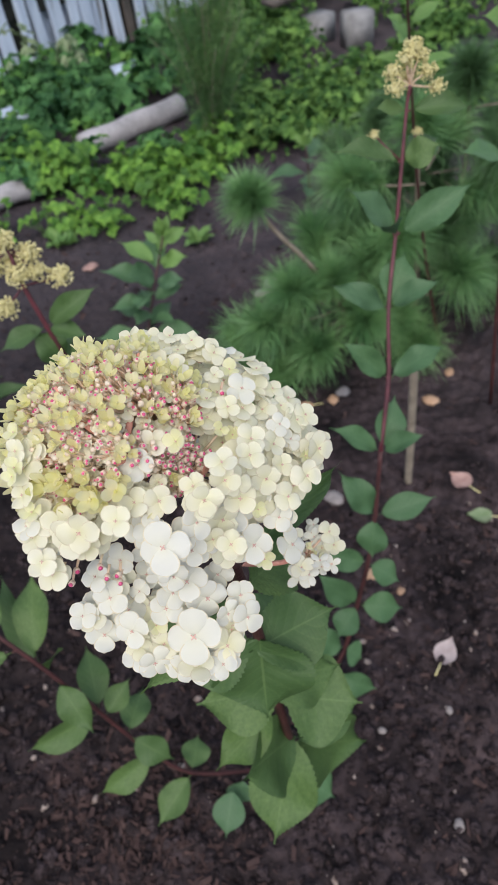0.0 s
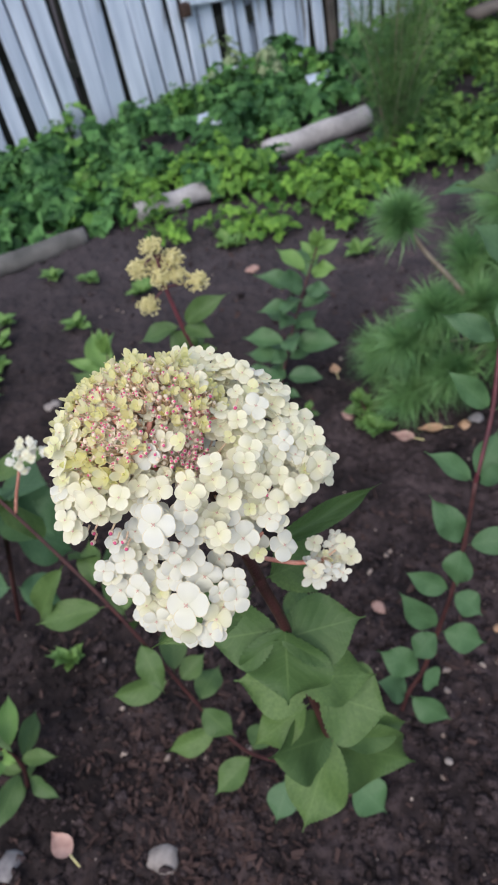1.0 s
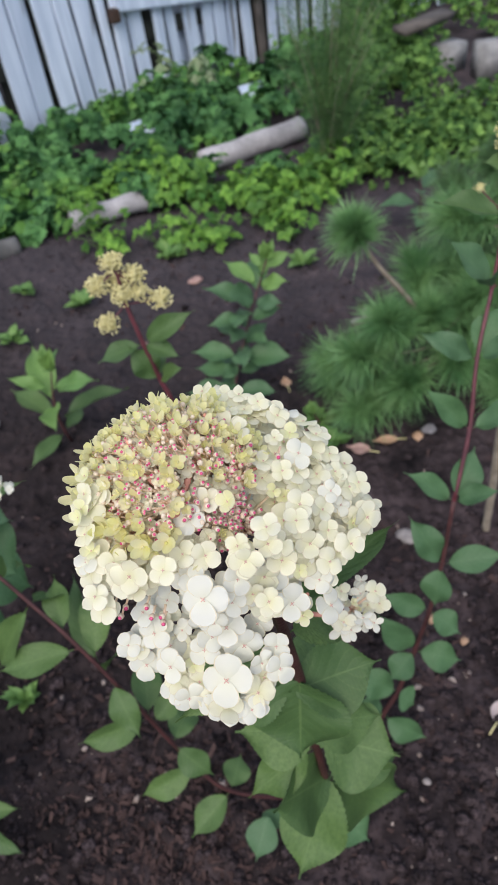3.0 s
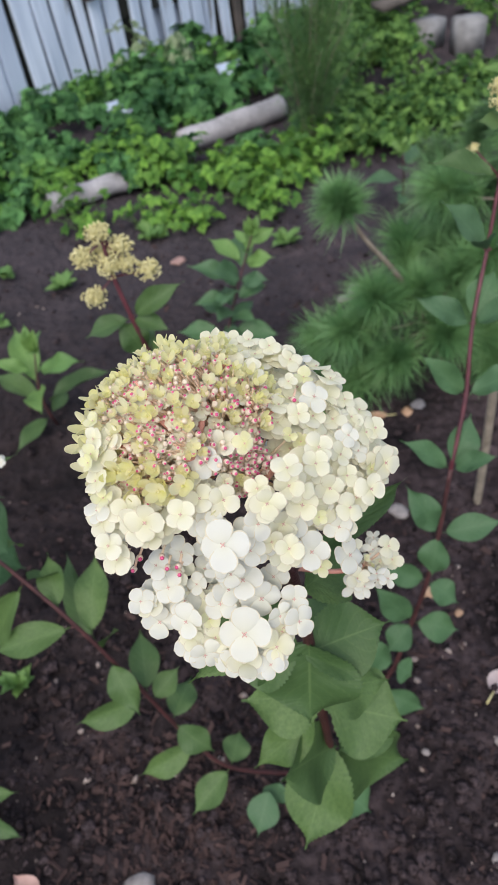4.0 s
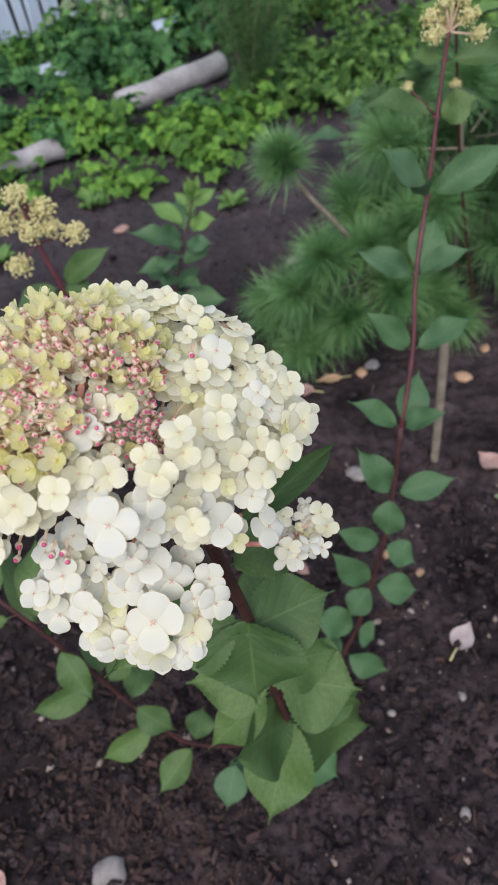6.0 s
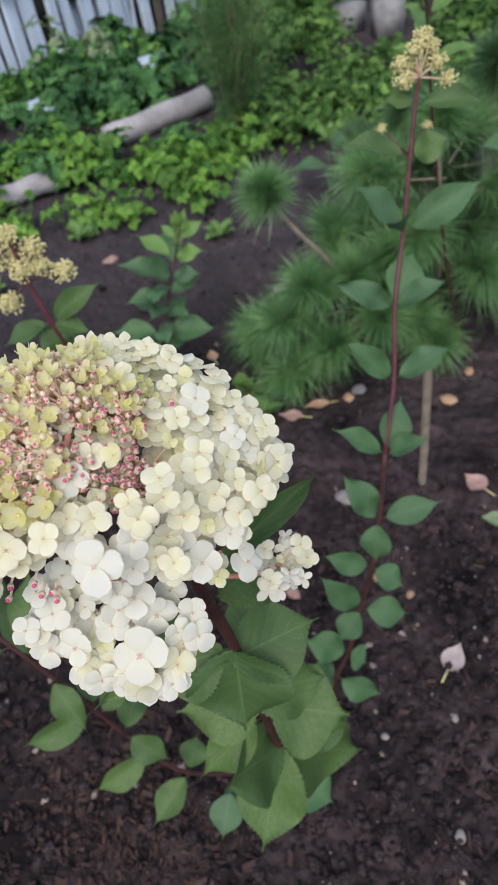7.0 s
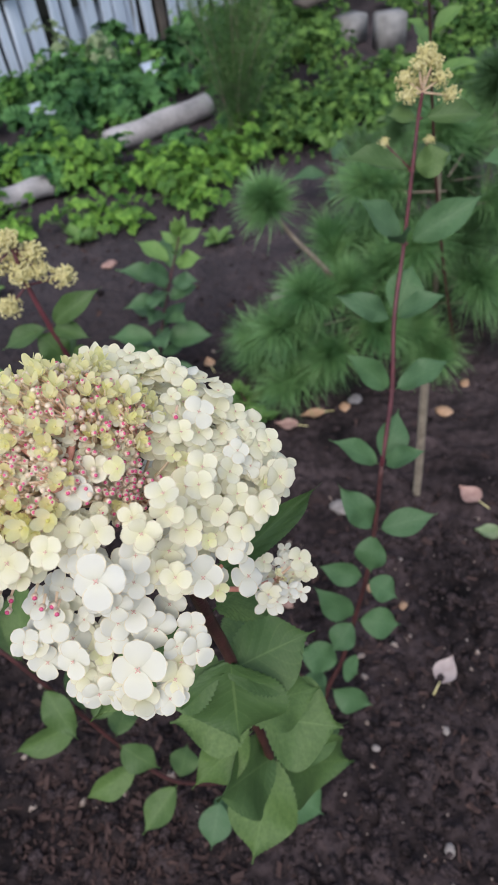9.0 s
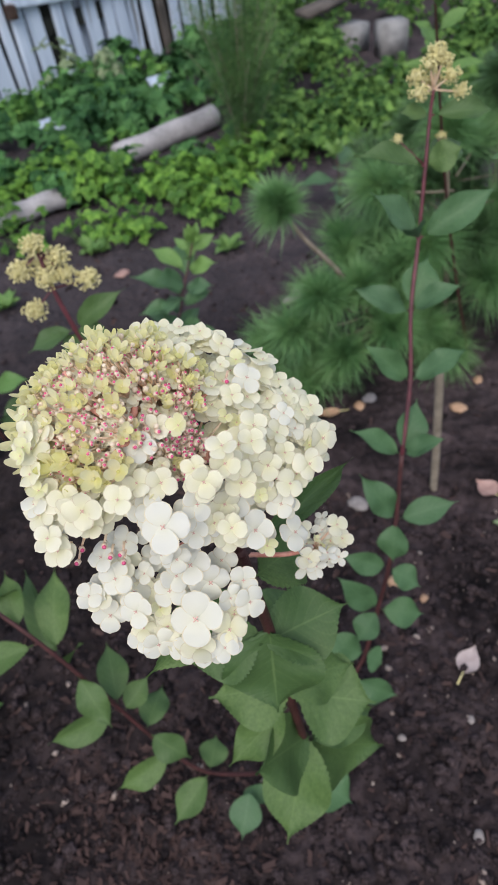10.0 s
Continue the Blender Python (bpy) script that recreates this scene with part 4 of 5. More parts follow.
# the small spur of florets beside the head
spur = part("flower_spur", *tube(smooth_path([(0.02, 0.077, 0.80), (0.045, 0.075, 0.80), (0.062, 0.085, 0.792)], 5), 0.0016, 6), M_STALK_RED, hydrangea, "small side spur of white florets")
ORG[spur.name] = origin(hydrangea)
for i in range(26):
    if i < 3:
        x, y, z, d = SPUR_FLORETS[i]
        q, d, kind = Vector((x, y, z)) / 1000, d / 1000 * 0.95, "white" if i == 0 else "slim"
    else:
        o = Vector((rng.uniform(-1, 1), rng.uniform(-1, 1), rng.uniform(-1, 1))).normalized() * 0.019 * rng.random() ** 0.45
        q = Vector((0.068, 0.085, 0.793)) + o
        d = rng.uniform(0.011, 0.016) if o.length > 0.009 else rng.uniform(0.005, 0.008)
        kind = ("cream" if i % 3 == 0 else "slim") if o.length > 0.009 else "young"
        if i % 2:
            part("spur_stalk", *tube([(0.062, 0.085, 0.792), q], [0.0009, 0.0006], 4), M_STALK, spur)
    n = Vector((rng.gauss(0.1, 0.3), rng.gauss(-0.5, 0.3), 0.8)).normalized()
    floret(q, d, kind, n, i * 37, i, spur)

# the half-open head on the side stem
head = part("side_flower", *tube(smooth_path([(-0.36, 0.272, 0.585), (-0.345, 0.274, 0.62), (-0.308, 0.27, 0.688)], 5), 0.002, 6), M_STALK_RED, hydrangea, "small half-open white flower cluster")
ORG[head.name] = origin(hydrangea)
for i in range(26):
    q = Vector((-0.303, 0.270, 0.694)) + Vector((rng.gauss(0, 0.012), rng.gauss(0, 0.011), rng.gauss(0, 0.007)))
    n = Vector((rng.gauss(0, 0.4), rng.gauss(-0.3, 0.4), 0.9)).normalized()
    d = rng.uniform(0.008, 0.013)
    placed("floret", FLORETS["cream" if i % 2 else "white"][i % 7], Matrix.Translation(q) @ n.to_track_quat("Z", "Y").to_matrix().to_4x4() @ Matrix.Diagonal((d, d, d, 1)), head)


# ---- the tall single-stemmed hydrangea ----
def bud_cluster(parent, c, r, seed, n=34):
    """A knob of tight yellowish buds."""
    rng = random.Random(seed)
    h = Heap()
    c = Vector(c)
    for i in range(n):
        d = Vector((rng.gauss(0, 1), rng.gauss(0, 1), rng.gauss(0.5, 1))).normalized() * r * rng.uniform(0.5, 1.3)
        d.z *= 0.8
        h.add(*bead(c + d, r * rng.uniform(0.08, 0.15), 1.0, 5))
    h.add(*bead(c, r * 0.66, 0.75))
    return part("flower_bud", h.v, h.f, M_OCHRE, parent, "knob of yellowish flower buds")


tall = thing("hydrangea", (0.107, 0.336, 0.0), "tall single-stemmed hydrangea with paired leaves, wine-red stem and yellowish buds", "hydrangea")
tall_line = [(0.252, 0.655, 0.868)] + TALL_NODES + [(0.105, 0.345, -0.02)]
stem(tall, "stem", tall_line[:7], 0.0020, 0.0031, M_STEM_RED, "wine-red upper stem")
stem(tall, "lower_stem", tall_line[6:], 0.0031, 0.0040, M_STEM, "brown woody lower stem")
# top leaves get the yellower green to stand for light shining through them
leaf_rows(tall, TALL_NODES, TALL_UPPER[:5], M_STEM_RED, "green", wide=0.84)
leaf_rows(tall, TALL_NODES, TALL_UPPER[5:], M_STEM_RED, "blue", wide=0.84)
leaf_rows(tall, TALL_NODES, TALL_LOWER, M_STEM, "blue", wide=0.92)
for i, c in enumerate(TALL_CLUSTERS):
    b = Vector(TALL_NODES[1] if 7 <= i <= 8 else tall_line[0])
    part("bud_stalk", *tube([b, Vector(c)], [0.0014, 0.0009], 5), M_STEM_RED if 7 <= i <= 8 else M_STALK, tall)
    bud_cluster(tall, c, 0.0105 if i not in (7, 8) else 0.006, i, 130)

budding = thing("hydrangea", (-0.25, 0.72, 0.0), "young hydrangea with yellow bud clusters on a wine-red stem", "hydrangea")
stem(budding, "stem", BUD_STEM, 0.003, 0.005, M_STEM_RED, "wine-red stem")
leaf_rows(budding, BUD_STEM, BUD_LEAVES, M_STEM_RED, wide=0.85)
for i, c in enumerate(BUD_CLUSTERS):
    b = Vector(BUD_STEM[1] if i in (4, 5) else BUD_STEM[0])
    part("bud_stalk", *tube([b, Vector(c)], [0.0017, 0.001], 5), M_STEM_RED, budding)
    bud_cluster(budding, c, 0.0155 if i < 6 else 0.0125, i + 40, 220)


def young_plant(base, top, nodes, length, seed, label, lime=2, colour="green", droop=0.1, bare=0.0, slim=1.0):
    """A leafy shoot with crossed pairs of leaves, the top ones pale and small."""
    rng = random.Random(seed)
    base, top = Vector(base), Vector(top)
    pl = thing("hydrangea", base, label, "hydrangea", "young leafy hydrangeas")
    bow = Vector((rng.uniform(-0.02, 0.02), rng.uniform(-0.02, 0.02), 0))
    pts = [base.lerp(top, i / nodes) + bow * math.sin(math.pi * i / nodes) for i in range(nodes + 1)]
    part("stem", *tube(pts, [0.0045 - 0.0025 * i / nodes for i in range(nodes + 1)], 7), M_STEM, pl)
    for i in range(1, nodes + 1):
        t = i / nodes
        for s in (0, 1) if t > bare else ():
            a = math.pi * s + (math.pi / 2) * (i % 2) + rng.uniform(-0.6, 0.6)
            l = length * (0.72 + 0.5 * math.sin(math.pi * t)) * rng.uniform(0.65, 1.2) * (0.7 if i == nodes else 1)
            up = -droop + 0.75 * t * t + rng.uniform(-0.12, 0.12)
            d = Vector((math.cos(a), math.sin(a), up)).normalized() * l
            leaf(pl, pts[i] + d * 0.08, pts[i] + d, l * rng.uniform(0.43, 0.54) * slim, (rng.gauss(0, 0.3), -0.45 + rng.gauss(0, 0.3), 1), rng.randrange(4), "lime" if i > nodes - lime else colour)
    if lime:
        for k in range(3):
            d = Vector((rng.gauss(0, 0.35), rng.gauss(0, 0.35), 1)).normalized() * length * 0.55
            leaf(pl, top, top + d, length * 0.22, (0, -1, 0.3), k, "lime")
    return pl


young_plant((-0.25, 1.14, 0), (-0.145, 1.38, 0.345), 19, 0.104, 3, "bushy young hydrangea with blue-green leaves and a lime shoot tip", 4, "blue", droop=0.0, slim=0.92)
young_plant((-0.66, 1.07, 0), (-0.665, 1.10, 0.21), 5, 0.150, 4, "small young hydrangea with a bright lime top", 3, droop=-0.05, slim=0.68)
young_plant((-0.515, 0.125, 0), (-0.525, 0.140, 0.15), 7, 0.080, 6, "little fresh green hydrangea seedling in bare soil", 3, slim=0.75)
young_plant((0.54, 1.26, 0), (0.328, 1.014, 0.895), 26, 0.080, 8, "tall hydrangea shoot with fresh leaves at its tip, beside the pines", 5, bare=0.82, slim=0.78)
young_plant((0.60, 1.02, 0), (0.49, 1.0, 0.92), 9, 0.12, 9, "leafy hydrangea with a brown stem beside the pines", 2, "blue", bare=0.6)
young_plant((0.31, 2.2, 0), (0.30, 2.18, 0.20), 4, 0.11, 10, "low young hydrangea near the weeds", 1, "blue")
young_plant((0.55, 2.35, 0), (0.54, 2.33, 0.26), 5, 0.10, 12, "low young hydrangea beside bare soil", 1)
young_plant((-0.148, 1.06, 0), (-0.148, 1.07, 0.06), 3, 0.05, 14, "tiny hydrangea seedling beside the dry leaves", 1)
young_plant((-0.03, 1.12, 0), (-0.027, 1.13, 0.05), 3, 0.06, 15, "tiny hydrangea seedling below the pine", 1)

# a leaning bush at the bed's side, cut off by the view
side_bush = thing("hydrangea", (-0.70, 0.452, 0), "broad-leaved hydrangea with a thin dark stem", "hydrangea")
SIDE_LINE = [(-0.43, 0.33, 0.56), (-0.47, 0.345, 0.46), (-0.58, 0.39, 0.22), (-0.70, 0.452, -0.02)]
stem(side_bush, "stem", SIDE_LINE, 0.0032, 0.005, M_STEM, "thin dark stem")
leaf_rows(side_bush, SIDE_LINE, [(0, -0.47, 0.30, 0.63, 0.07), (0, -0.345, 0.30, 0.50, 0.085), (0, -0.325, 0.31, 0.60, 0.07), (1, -0.62, 0.38, 0.40, 0.09), (1, -0.40, 0.38, 0.36, 0.09), (1, -0.56, 0.33, 0.30, 0.10), (2, -0.70, 0.40, 0.16, 0.09), (2, -0.52, 0.42, 0.14, 0.08)], M_STEM, "blue", hint=(0.1, -0.25, 1.0), sway=0.4)


# ---- pines ----
def tuft(parent, a, b, n, length, seed, material, spread=0.75, reach=(0.1, 1.1)):
    """Long soft needles round a shoot from a to b."""
    rng = random.Random(seed)
    a, b = Vector(a), Vector(b)
    ax = (b - a).normalized()
    h = Heap()
    for i in range(int(n * 1.35)):
        t = rng.random() ** 0.7
        p = a.lerp(b, t)
        o = Vector((rng.gauss(0, 1), rng.gauss(0, 1), rng.gauss(0, 1)))
        o = (o - ax * o.dot(ax)).normalized()
        d = (ax * rng.uniform(*reach) + o * rng.uniform(0.5, 1.2) * spread + Vector((rng.gauss(0, 0.34), rng.gauss(0, 0.34), rng.gauss(0.12, 0.34)))).normalized()
        l = length * rng.uniform(0.4, 1.35)
        s = d.cross(o).normalized() if d.cross(o).length > 0.1 else d.orthogonal().normalized()
        wv = s * 0.0009
        e = p + d * l + Vector((0, 0, -0.12 * l))
        m = p + d * l * 0.55
        h.add([p - wv, p + wv, m + wv, m - wv, e], [(0, 1, 2, 3), (3, 2, 4)])
    return part("needle_tuft", h.v, h.f, material, parent, kind="stuff")


def pine(name, trunk, limbs, label, material, needle, dense, seed):
    """A pine sapling: trunk, limbs and tufts of needles."""
    pl = thing("pine_sapling", trunk[0], label, "pine", "pine saplings")
    ps = smooth_path(trunk, 5)
    part("trunk", *tube(ps, [0.009 - 0.005 * i / (len(ps) - 1) for i in range(len(ps))], 8), M_BARK, pl, "thin grey-brown trunk")
    tuft(pl, ps[-3], ps[-1], int(dense * 2.0), needle * 0.8, seed, material, 0.9, (-0.15, 1.2))
    for i, (a, b) in enumerate(limbs):
        a, b = Vector(a), Vector(b)
        mid = a.lerp(b, 0.5) + Vector((0, 0, -0.01))
        part("branch", *tube(smooth_path([a, mid, b], 4), 0.0028, 6), M_BARK, pl)
        tuft(pl, a.lerp(b, 0.45), b, dense, needle, seed * 31 + i, material)
    return pl


pine("pine", [(0.34, 1.30, 0), (0.28, 1.27, 0.15), (0.20, 1.22, 0.31), (0.12, 1.20, 0.42), (0.068, 1.20, 0.505)],
     [((0.28, 1.27, 0.15), (0.068, 1.12, 0.229)), ((0.30, 1.28, 0.10), (0.076, 1.10, 0.075)), ((0.28, 1.27, 0.15), (0.01, 1.20, 0.16)), ((0.29, 1.27, 0.12), (0.02, 1.24, 0.07)), ((0.27, 1.26, 0.18), (0.14, 1.15, 0.30)), ((0.26, 1.25, 0.18), (0.246, 1.22, 0.27)), ((0.25, 1.25, 0.20), (0.22, 1.36, 0.33)), ((0.27, 1.26, 0.17), (0.35, 1.22, 0.33)), ((0.29, 1.27, 0.12), (0.19, 1.12, 0.14)), ((0.29, 1.27, 0.12), (0.32, 1.16, 0.18)), ((0.30, 1.28, 0.10), (0.42, 1.24, 0.12)), ((0.28, 1.27, 0.15), (0.15, 1.35, 0.18))],
     "bushy pine sapling with soft green needles, its leader leaning over", M_NEEDLE, 0.088, 800, 3)
pine("pine", [(0.64, 1.50, 0), (0.63, 1.50, 0.2), (0.62, 1.49, 0.42), (0.60, 1.48, 0.62)],
     [((0.63, 1.5, 0.52 - 0.036 * i), (0.62 + 0.20 * math.cos(i * 2.4), 1.47 + 0.18 * math.sin(i * 2.4), 0.56 - 0.037 * i)) for i in range(14)],
     "dark upright pine sapling with hanging needles", M_NEEDLE_DARK, 0.095, 700, 5)
pine("pine", [(0.42, 1.62, 0), (0.43, 1.62, 0.15), (0.44, 1.63, 0.32), (0.44, 1.64, 0.47)],
     [((0.43, 1.62, 0.36 - 0.032 * i), (0.43 + 0.17 * math.cos(i * 2.1), 1.61 + 0.15 * math.sin(i * 2.1), 0.40 - 0.036 * i)) for i in range(10)],
     "small dense pine sapling behind its taller neighbour", M_NEEDLE_DARK, 0.085, 700, 9)


pine("pine", [(0.50, 1.38, 0), (0.49, 1.37, 0.2), (0.47, 1.36, 0.40), (0.46, 1.36, 0.56)],
     [((0.49, 1.37, 0.44 - 0.034 * i), (0.47 + 0.19 * math.cos(i * 2.4 + 1), 1.36 + 0.15 * math.sin(i * 2.4 + 1), 0.50 - 0.037 * i)) for i in range(13)],
     "slender pine sapling with soft light green needles", M_NEEDLE, 0.10, 700, 13)


# ---- feathery bush by the logs ----
rng = random.Random(21)
bush = thing("feathery_bush", (-0.01, 2.73, 0.0), "tall feathery green bush with thin brownish stems", "bush")
feathers = Heap()
for i in range(26):
    a, lean = rng.uniform(0, 2 * math.pi), rng.uniform(0.03, 0.27)
    hgt = rng.uniform(0.40, 0.85)
    b = Vector((-0.01 + rng.gauss(0, 0.02), 2.73 + rng.gauss(0, 0.02), 0))
    pts = [b + Vector((math.cos(a) * lean * t * t, math.sin(a) * lean * t * t, hgt * t)) for t in (0, 0.25, 0.5, 0.75, 1.0)]
    part("stem", *tube(pts, [0.0024, 0.002, 0.0016, 0.0012, 0.0007], 5), M_BARK, bush)
    for k in range(620):
        t = 0.2 + 0.78 * rng.random() ** 0.85
        j = min(3, int(t * 4))
        p = pts[j].lerp(pts[j + 1], t * 4 - j)
        d = Vector((rng.gauss(0, 1), rng.gauss(0, 1), rng.gauss(0.4, 0.6))).normalized()
        p2 = p + d * rng.uniform(0.01, 0.10) * (1.15 - 0.5 * t)
        d2 = (d + Vector((rng.gauss(0, 0.5), rng.gauss(0, 0.5), rng.gauss(0.2, 0.5)))).normalized() * rng.uniform(0.014, 0.032)
        s = d2.cross(Vector((0, 0, 1))).normalized() * 0.0017
        feathers.add([p2 - s, p2 + s, p2 + d2], [(0, 1, 2)])
part("feathery_foliage", feathers.v, feathers.f, M_FERN, bush, kind="stuff")


# ---- weeds and ground cover towards the fence ----
def trefoil(lobes=3):
    """A stalked leaf of three toothed leaflets, 1 wide, facing z."""
    h = Heap()
    for a in ((-1.15, 0.0, 1.15) if lobes == 3 else (0.0,)):
        c, s = math.cos(a), math.sin(a)
        ring = []
        for k in range(9):
            t = k / 8
            wd = 0.20 * math.sin(math.pi * t ** 0.72) ** (0.8 + 0.7 * t) * (1 + 0.34 * (k % 2)) if 0 < t < 1 else 0
            ring.append((t * 0.55 + 0.02, wd))
        mid = [(y * s, y * c, 0.03 - 0.25 * y * y) for y, wd in ring]
        lf = [(-wd * c + y * s, wd * s + y * c, 0.45 * wd + 0.03 - 0.3 * y * y) for y, wd in ring]
        rt = [(wd * c + y * s, -wd * s + y * c, 0.45 * wd + 0.03 - 0.3 * y * y) for y, wd in ring]
        vs = mid + lf + rt
        fs = []
        for k in range(8):
            fs += [(k, k + 1, 10 + k, 9 + k), (k + 1, k, 18 + k, 19 + k)]
        h.add(vs, fs)
    return np.array(h.v), h.f


def foliage(name, count, place, size, material, label, category, seed, lobes=3):
    """One mass of leaves; place(rng) gives a leaf's place and how far it leans."""
    rng = random.Random(seed)
    tv, tf = trefoil(lobes)
    V, Fc = [], []
    spots = []
    while len(spots) < count:
        p = place(rng)
        if p is None:
            continue
        big, grow = rng.uniform(0.05, 0.12), rng.uniform(0.75, 1.2)
        for k in range(rng.randint(12, 26)):
            a, e = rng.uniform(0, 6.28), math.asin(rng.uniform(0.0, 1.0))
            o = Vector((math.cos(a) * math.cos(e), math.sin(a) * math.cos(e), math.sin(e)))
            spots.append((Vector((p[0], p[1], p[2] * 0.75)) + Vector((o.x * big, o.y * big, o.z * (0.55 * big + 0.4 * p[2]))) * rng.uniform(0.7, 1.05), o, grow))
    for p, o, grow in spots[:count]:
        s = rng.uniform(*size) * grow
        n = (o + Vector((rng.gauss(0, 0.45), rng.gauss(-0.15, 0.45), 0.45))).normalized()
        m = n.to_track_quat("Z", "Y").to_matrix() @ Matrix.Rotation(rng.uniform(0, 6.28), 3, "Z")
        b = len(V) * len(tv)
        V.append((tv * s) @ np.array(m).T + np.array(p))
        Fc.extend(tuple(k + b for k in f) for f in tf)
    V = np.concatenate(V)
    me = bpy.data.meshes.new(name)
    me.from_pydata(V.tolist(), [], Fc)
    me.materials.append(material)
    ob = new(name, me)
    return tagged(ob, label, category, kind="stuff")


def edge(x):
    """Where the bare bed ends, going towards the fence."""
    return float(np.interp(x, [-3, -1.57, -1.15, -0.69, -0.15, 0.08, 0.5, 2.0], [1.4, 1.95, 2.14, 2.14, 2.12, 2.56, 2.66, 3.2]))


def lumpy(x, y, f, k):
    return noise.noise(Vector((x * f, y * f, k)))


def near_log(x, y):
    """Along the front of the logs the leaves stay low and sparse."""
    for (ax, ay), (bx, by) in (((-1.05, 2.25), (-0.76, 2.44)), ((-0.60, 2.78), (-0.12, 3.18)), ((-1.85, 1.66), (-1.16, 2.16))):
        dx, dy = bx - ax, by - ay
        t = ((x - ax) * dx + (y - ay) * dy) / (dx * dx + dy * dy)
        if -0.05 < t < 1.05:
            off = ((y - ay) * dx - (x - ax) * dy) / math.hypot(dx, dy)
            if -0.19 < off < 0.10:
                return True
    return False


def front_cover(rng):
    x = rng.uniform(-1.0, 0.06)
    y = edge(x) + rng.uniform(-0.04, 0.62)
    if lumpy(x, y, 4.0, 1.0) < -0.12 or (-0.45 < x < -0.02 and 2.62 < y < 2.98 and rng.random() < 0.8):
        return None
    if near_log(x, y) and rng.random() < 0.9:
        return None
    return x, y, abs(rng.gauss(0.0, 0.05)) + 0.02 + 0.05 * max(0, lumpy(x, y, 6, 3))


def fence_cover(rng):
    x = rng.uniform(-2.6, 0.2)
    y = rng.uniform(edge(x) + (-0.08 if -1.5 < x < -1.06 else 0.10), x + 4.93)
    if y < x + 3.62 and not -1.5 < x < -1.04 and rng.random() < 0.6:
        return None
    t = (y - edge(x)) / max(0.2, x + 5 - edge(x))
    hmax = 0.05 + ((0.24 - 0.17 * t) if x < -1.1 else 0.11) * (0.25 + 0.75 * t) * max(0.25, 0.75 + 1.2 * lumpy(x, y, 3.2, 7))
    gap = -1.5 < x < -1.04 and y < edge(x) + 0.3
    if x < -1.08 and y < 1.66 + (x + 1.85) * 0.7255 + (0.10 if x > -1.28 else 0.14):
        return None
    if not gap and (lumpy(x, y, 7.0, 2) < -0.3 or near_log(x, y)):
        return None
    return x, y, max(0.02, hmax * rng.random() ** 0.6)


def wild_cover(rng):
    x = rng.uniform(0.05, 2.4)
    y = rng.uniform(edge(x), x + 4.9)
    if lumpy(x, y, 2.6, 9) < -0.22 or math.hypot(x - 0.74, y - 3.76) < 0.30 or y > x + 4.5 and x > 0.85:
        return None
    if x > 0.45 and y > 3.7 and rng.random() < 0.7:
        return None
    t = (y - edge(x)) / max(0.3, x + 5 - edge(x))
    return x, y, max(0.02, (0.10 + 0.42 * t) * (0.75 + 0.7 * lumpy(x, y, 3, 4)) * rng.random() ** 0.6)


tv, tf = trefoil()
TREFOILS = [mesh_of("leaf", [Vector(v) + Vector((0, 0, 0.06 * k * v[1])) for v in tv], tf, [M_BERRY]) for k in range(3)]
rng = random.Random(31)
clumps = 0
while clumps < 66:
    p = front_cover(rng)
    if p is None:
        continue
    clumps += 1
    x, y, z = p
    pl = thing("strawberry_plant", (x, y, 0), "low strawberry plant with bright green three-part leaves", "plant", "strawberry plants along the logs")
    stalk = Heap()
    for k in range(rng.randint(9, 14)):
        a, out = rng.uniform(0, 6.28), rng.uniform(0.01, 0.10)
        q = Vector((x + math.cos(a) * out, y + math.sin(a) * out, rng.uniform(0.03, 0.06 + z)))
        stalk.add(*tube([(x, y, 0), (x + math.cos(a) * out * 0.5, y + math.sin(a) * out * 0.5, q.z * 0.75), q], 0.0012, 4))
        n = Vector((math.cos(a) * 0.5 + rng.gauss(0, 0.3), math.sin(a) * 0.5 - 0.2 + rng.gauss(0, 0.3), 1)).normalized()
        s = rng.uniform(0.042, 0.075)
        placed("leaf", TREFOILS[k % 3], Matrix.Translation(q) @ n.to_track_quat("Z", "Y").to_matrix().to_4x4() @ pose(0, 0, 0, 0, 0, math.degrees(a) + rng.uniform(-140, 40)) @ Matrix.Diagonal((s, s, s, 1)), pl)
    part("stalk", stalk.v, stalk.f, M_LIME, pl)
foliage("fence_weeds", 4600, fence_cover, (0.04, 0.125), M_WEED, "dense dark green weeds growing along the white fence", "weeds", 32)
foliage("nettle_weeds", 2600, lambda rng: (lambda p: p if p and lumpy(p[0], p[1], 3.0, 20) > 0.02 else None)(fence_cover(rng)), (0.05, 0.10), M_NETTLE, "fresh green pointed-leaf weeds among the darker ones", "weeds", 36, 1)
foliage("wild_weeds", 10500, wild_cover, (0.025, 0.07), M_WILD, "tangled mixed green weeds at the far end of the bed", "weeds", 33)
foliage("pale_leaf_patch", 34, lambda rng: (-0.78 + rng.gauss(0, 0.10), 3.50 + rng.gauss(0, 0.08), rng.uniform(0.15, 0.34)), (0.04, 0.07), M_PALE, "pale variegated leaves among the weeds by the fence", "weeds", 34)

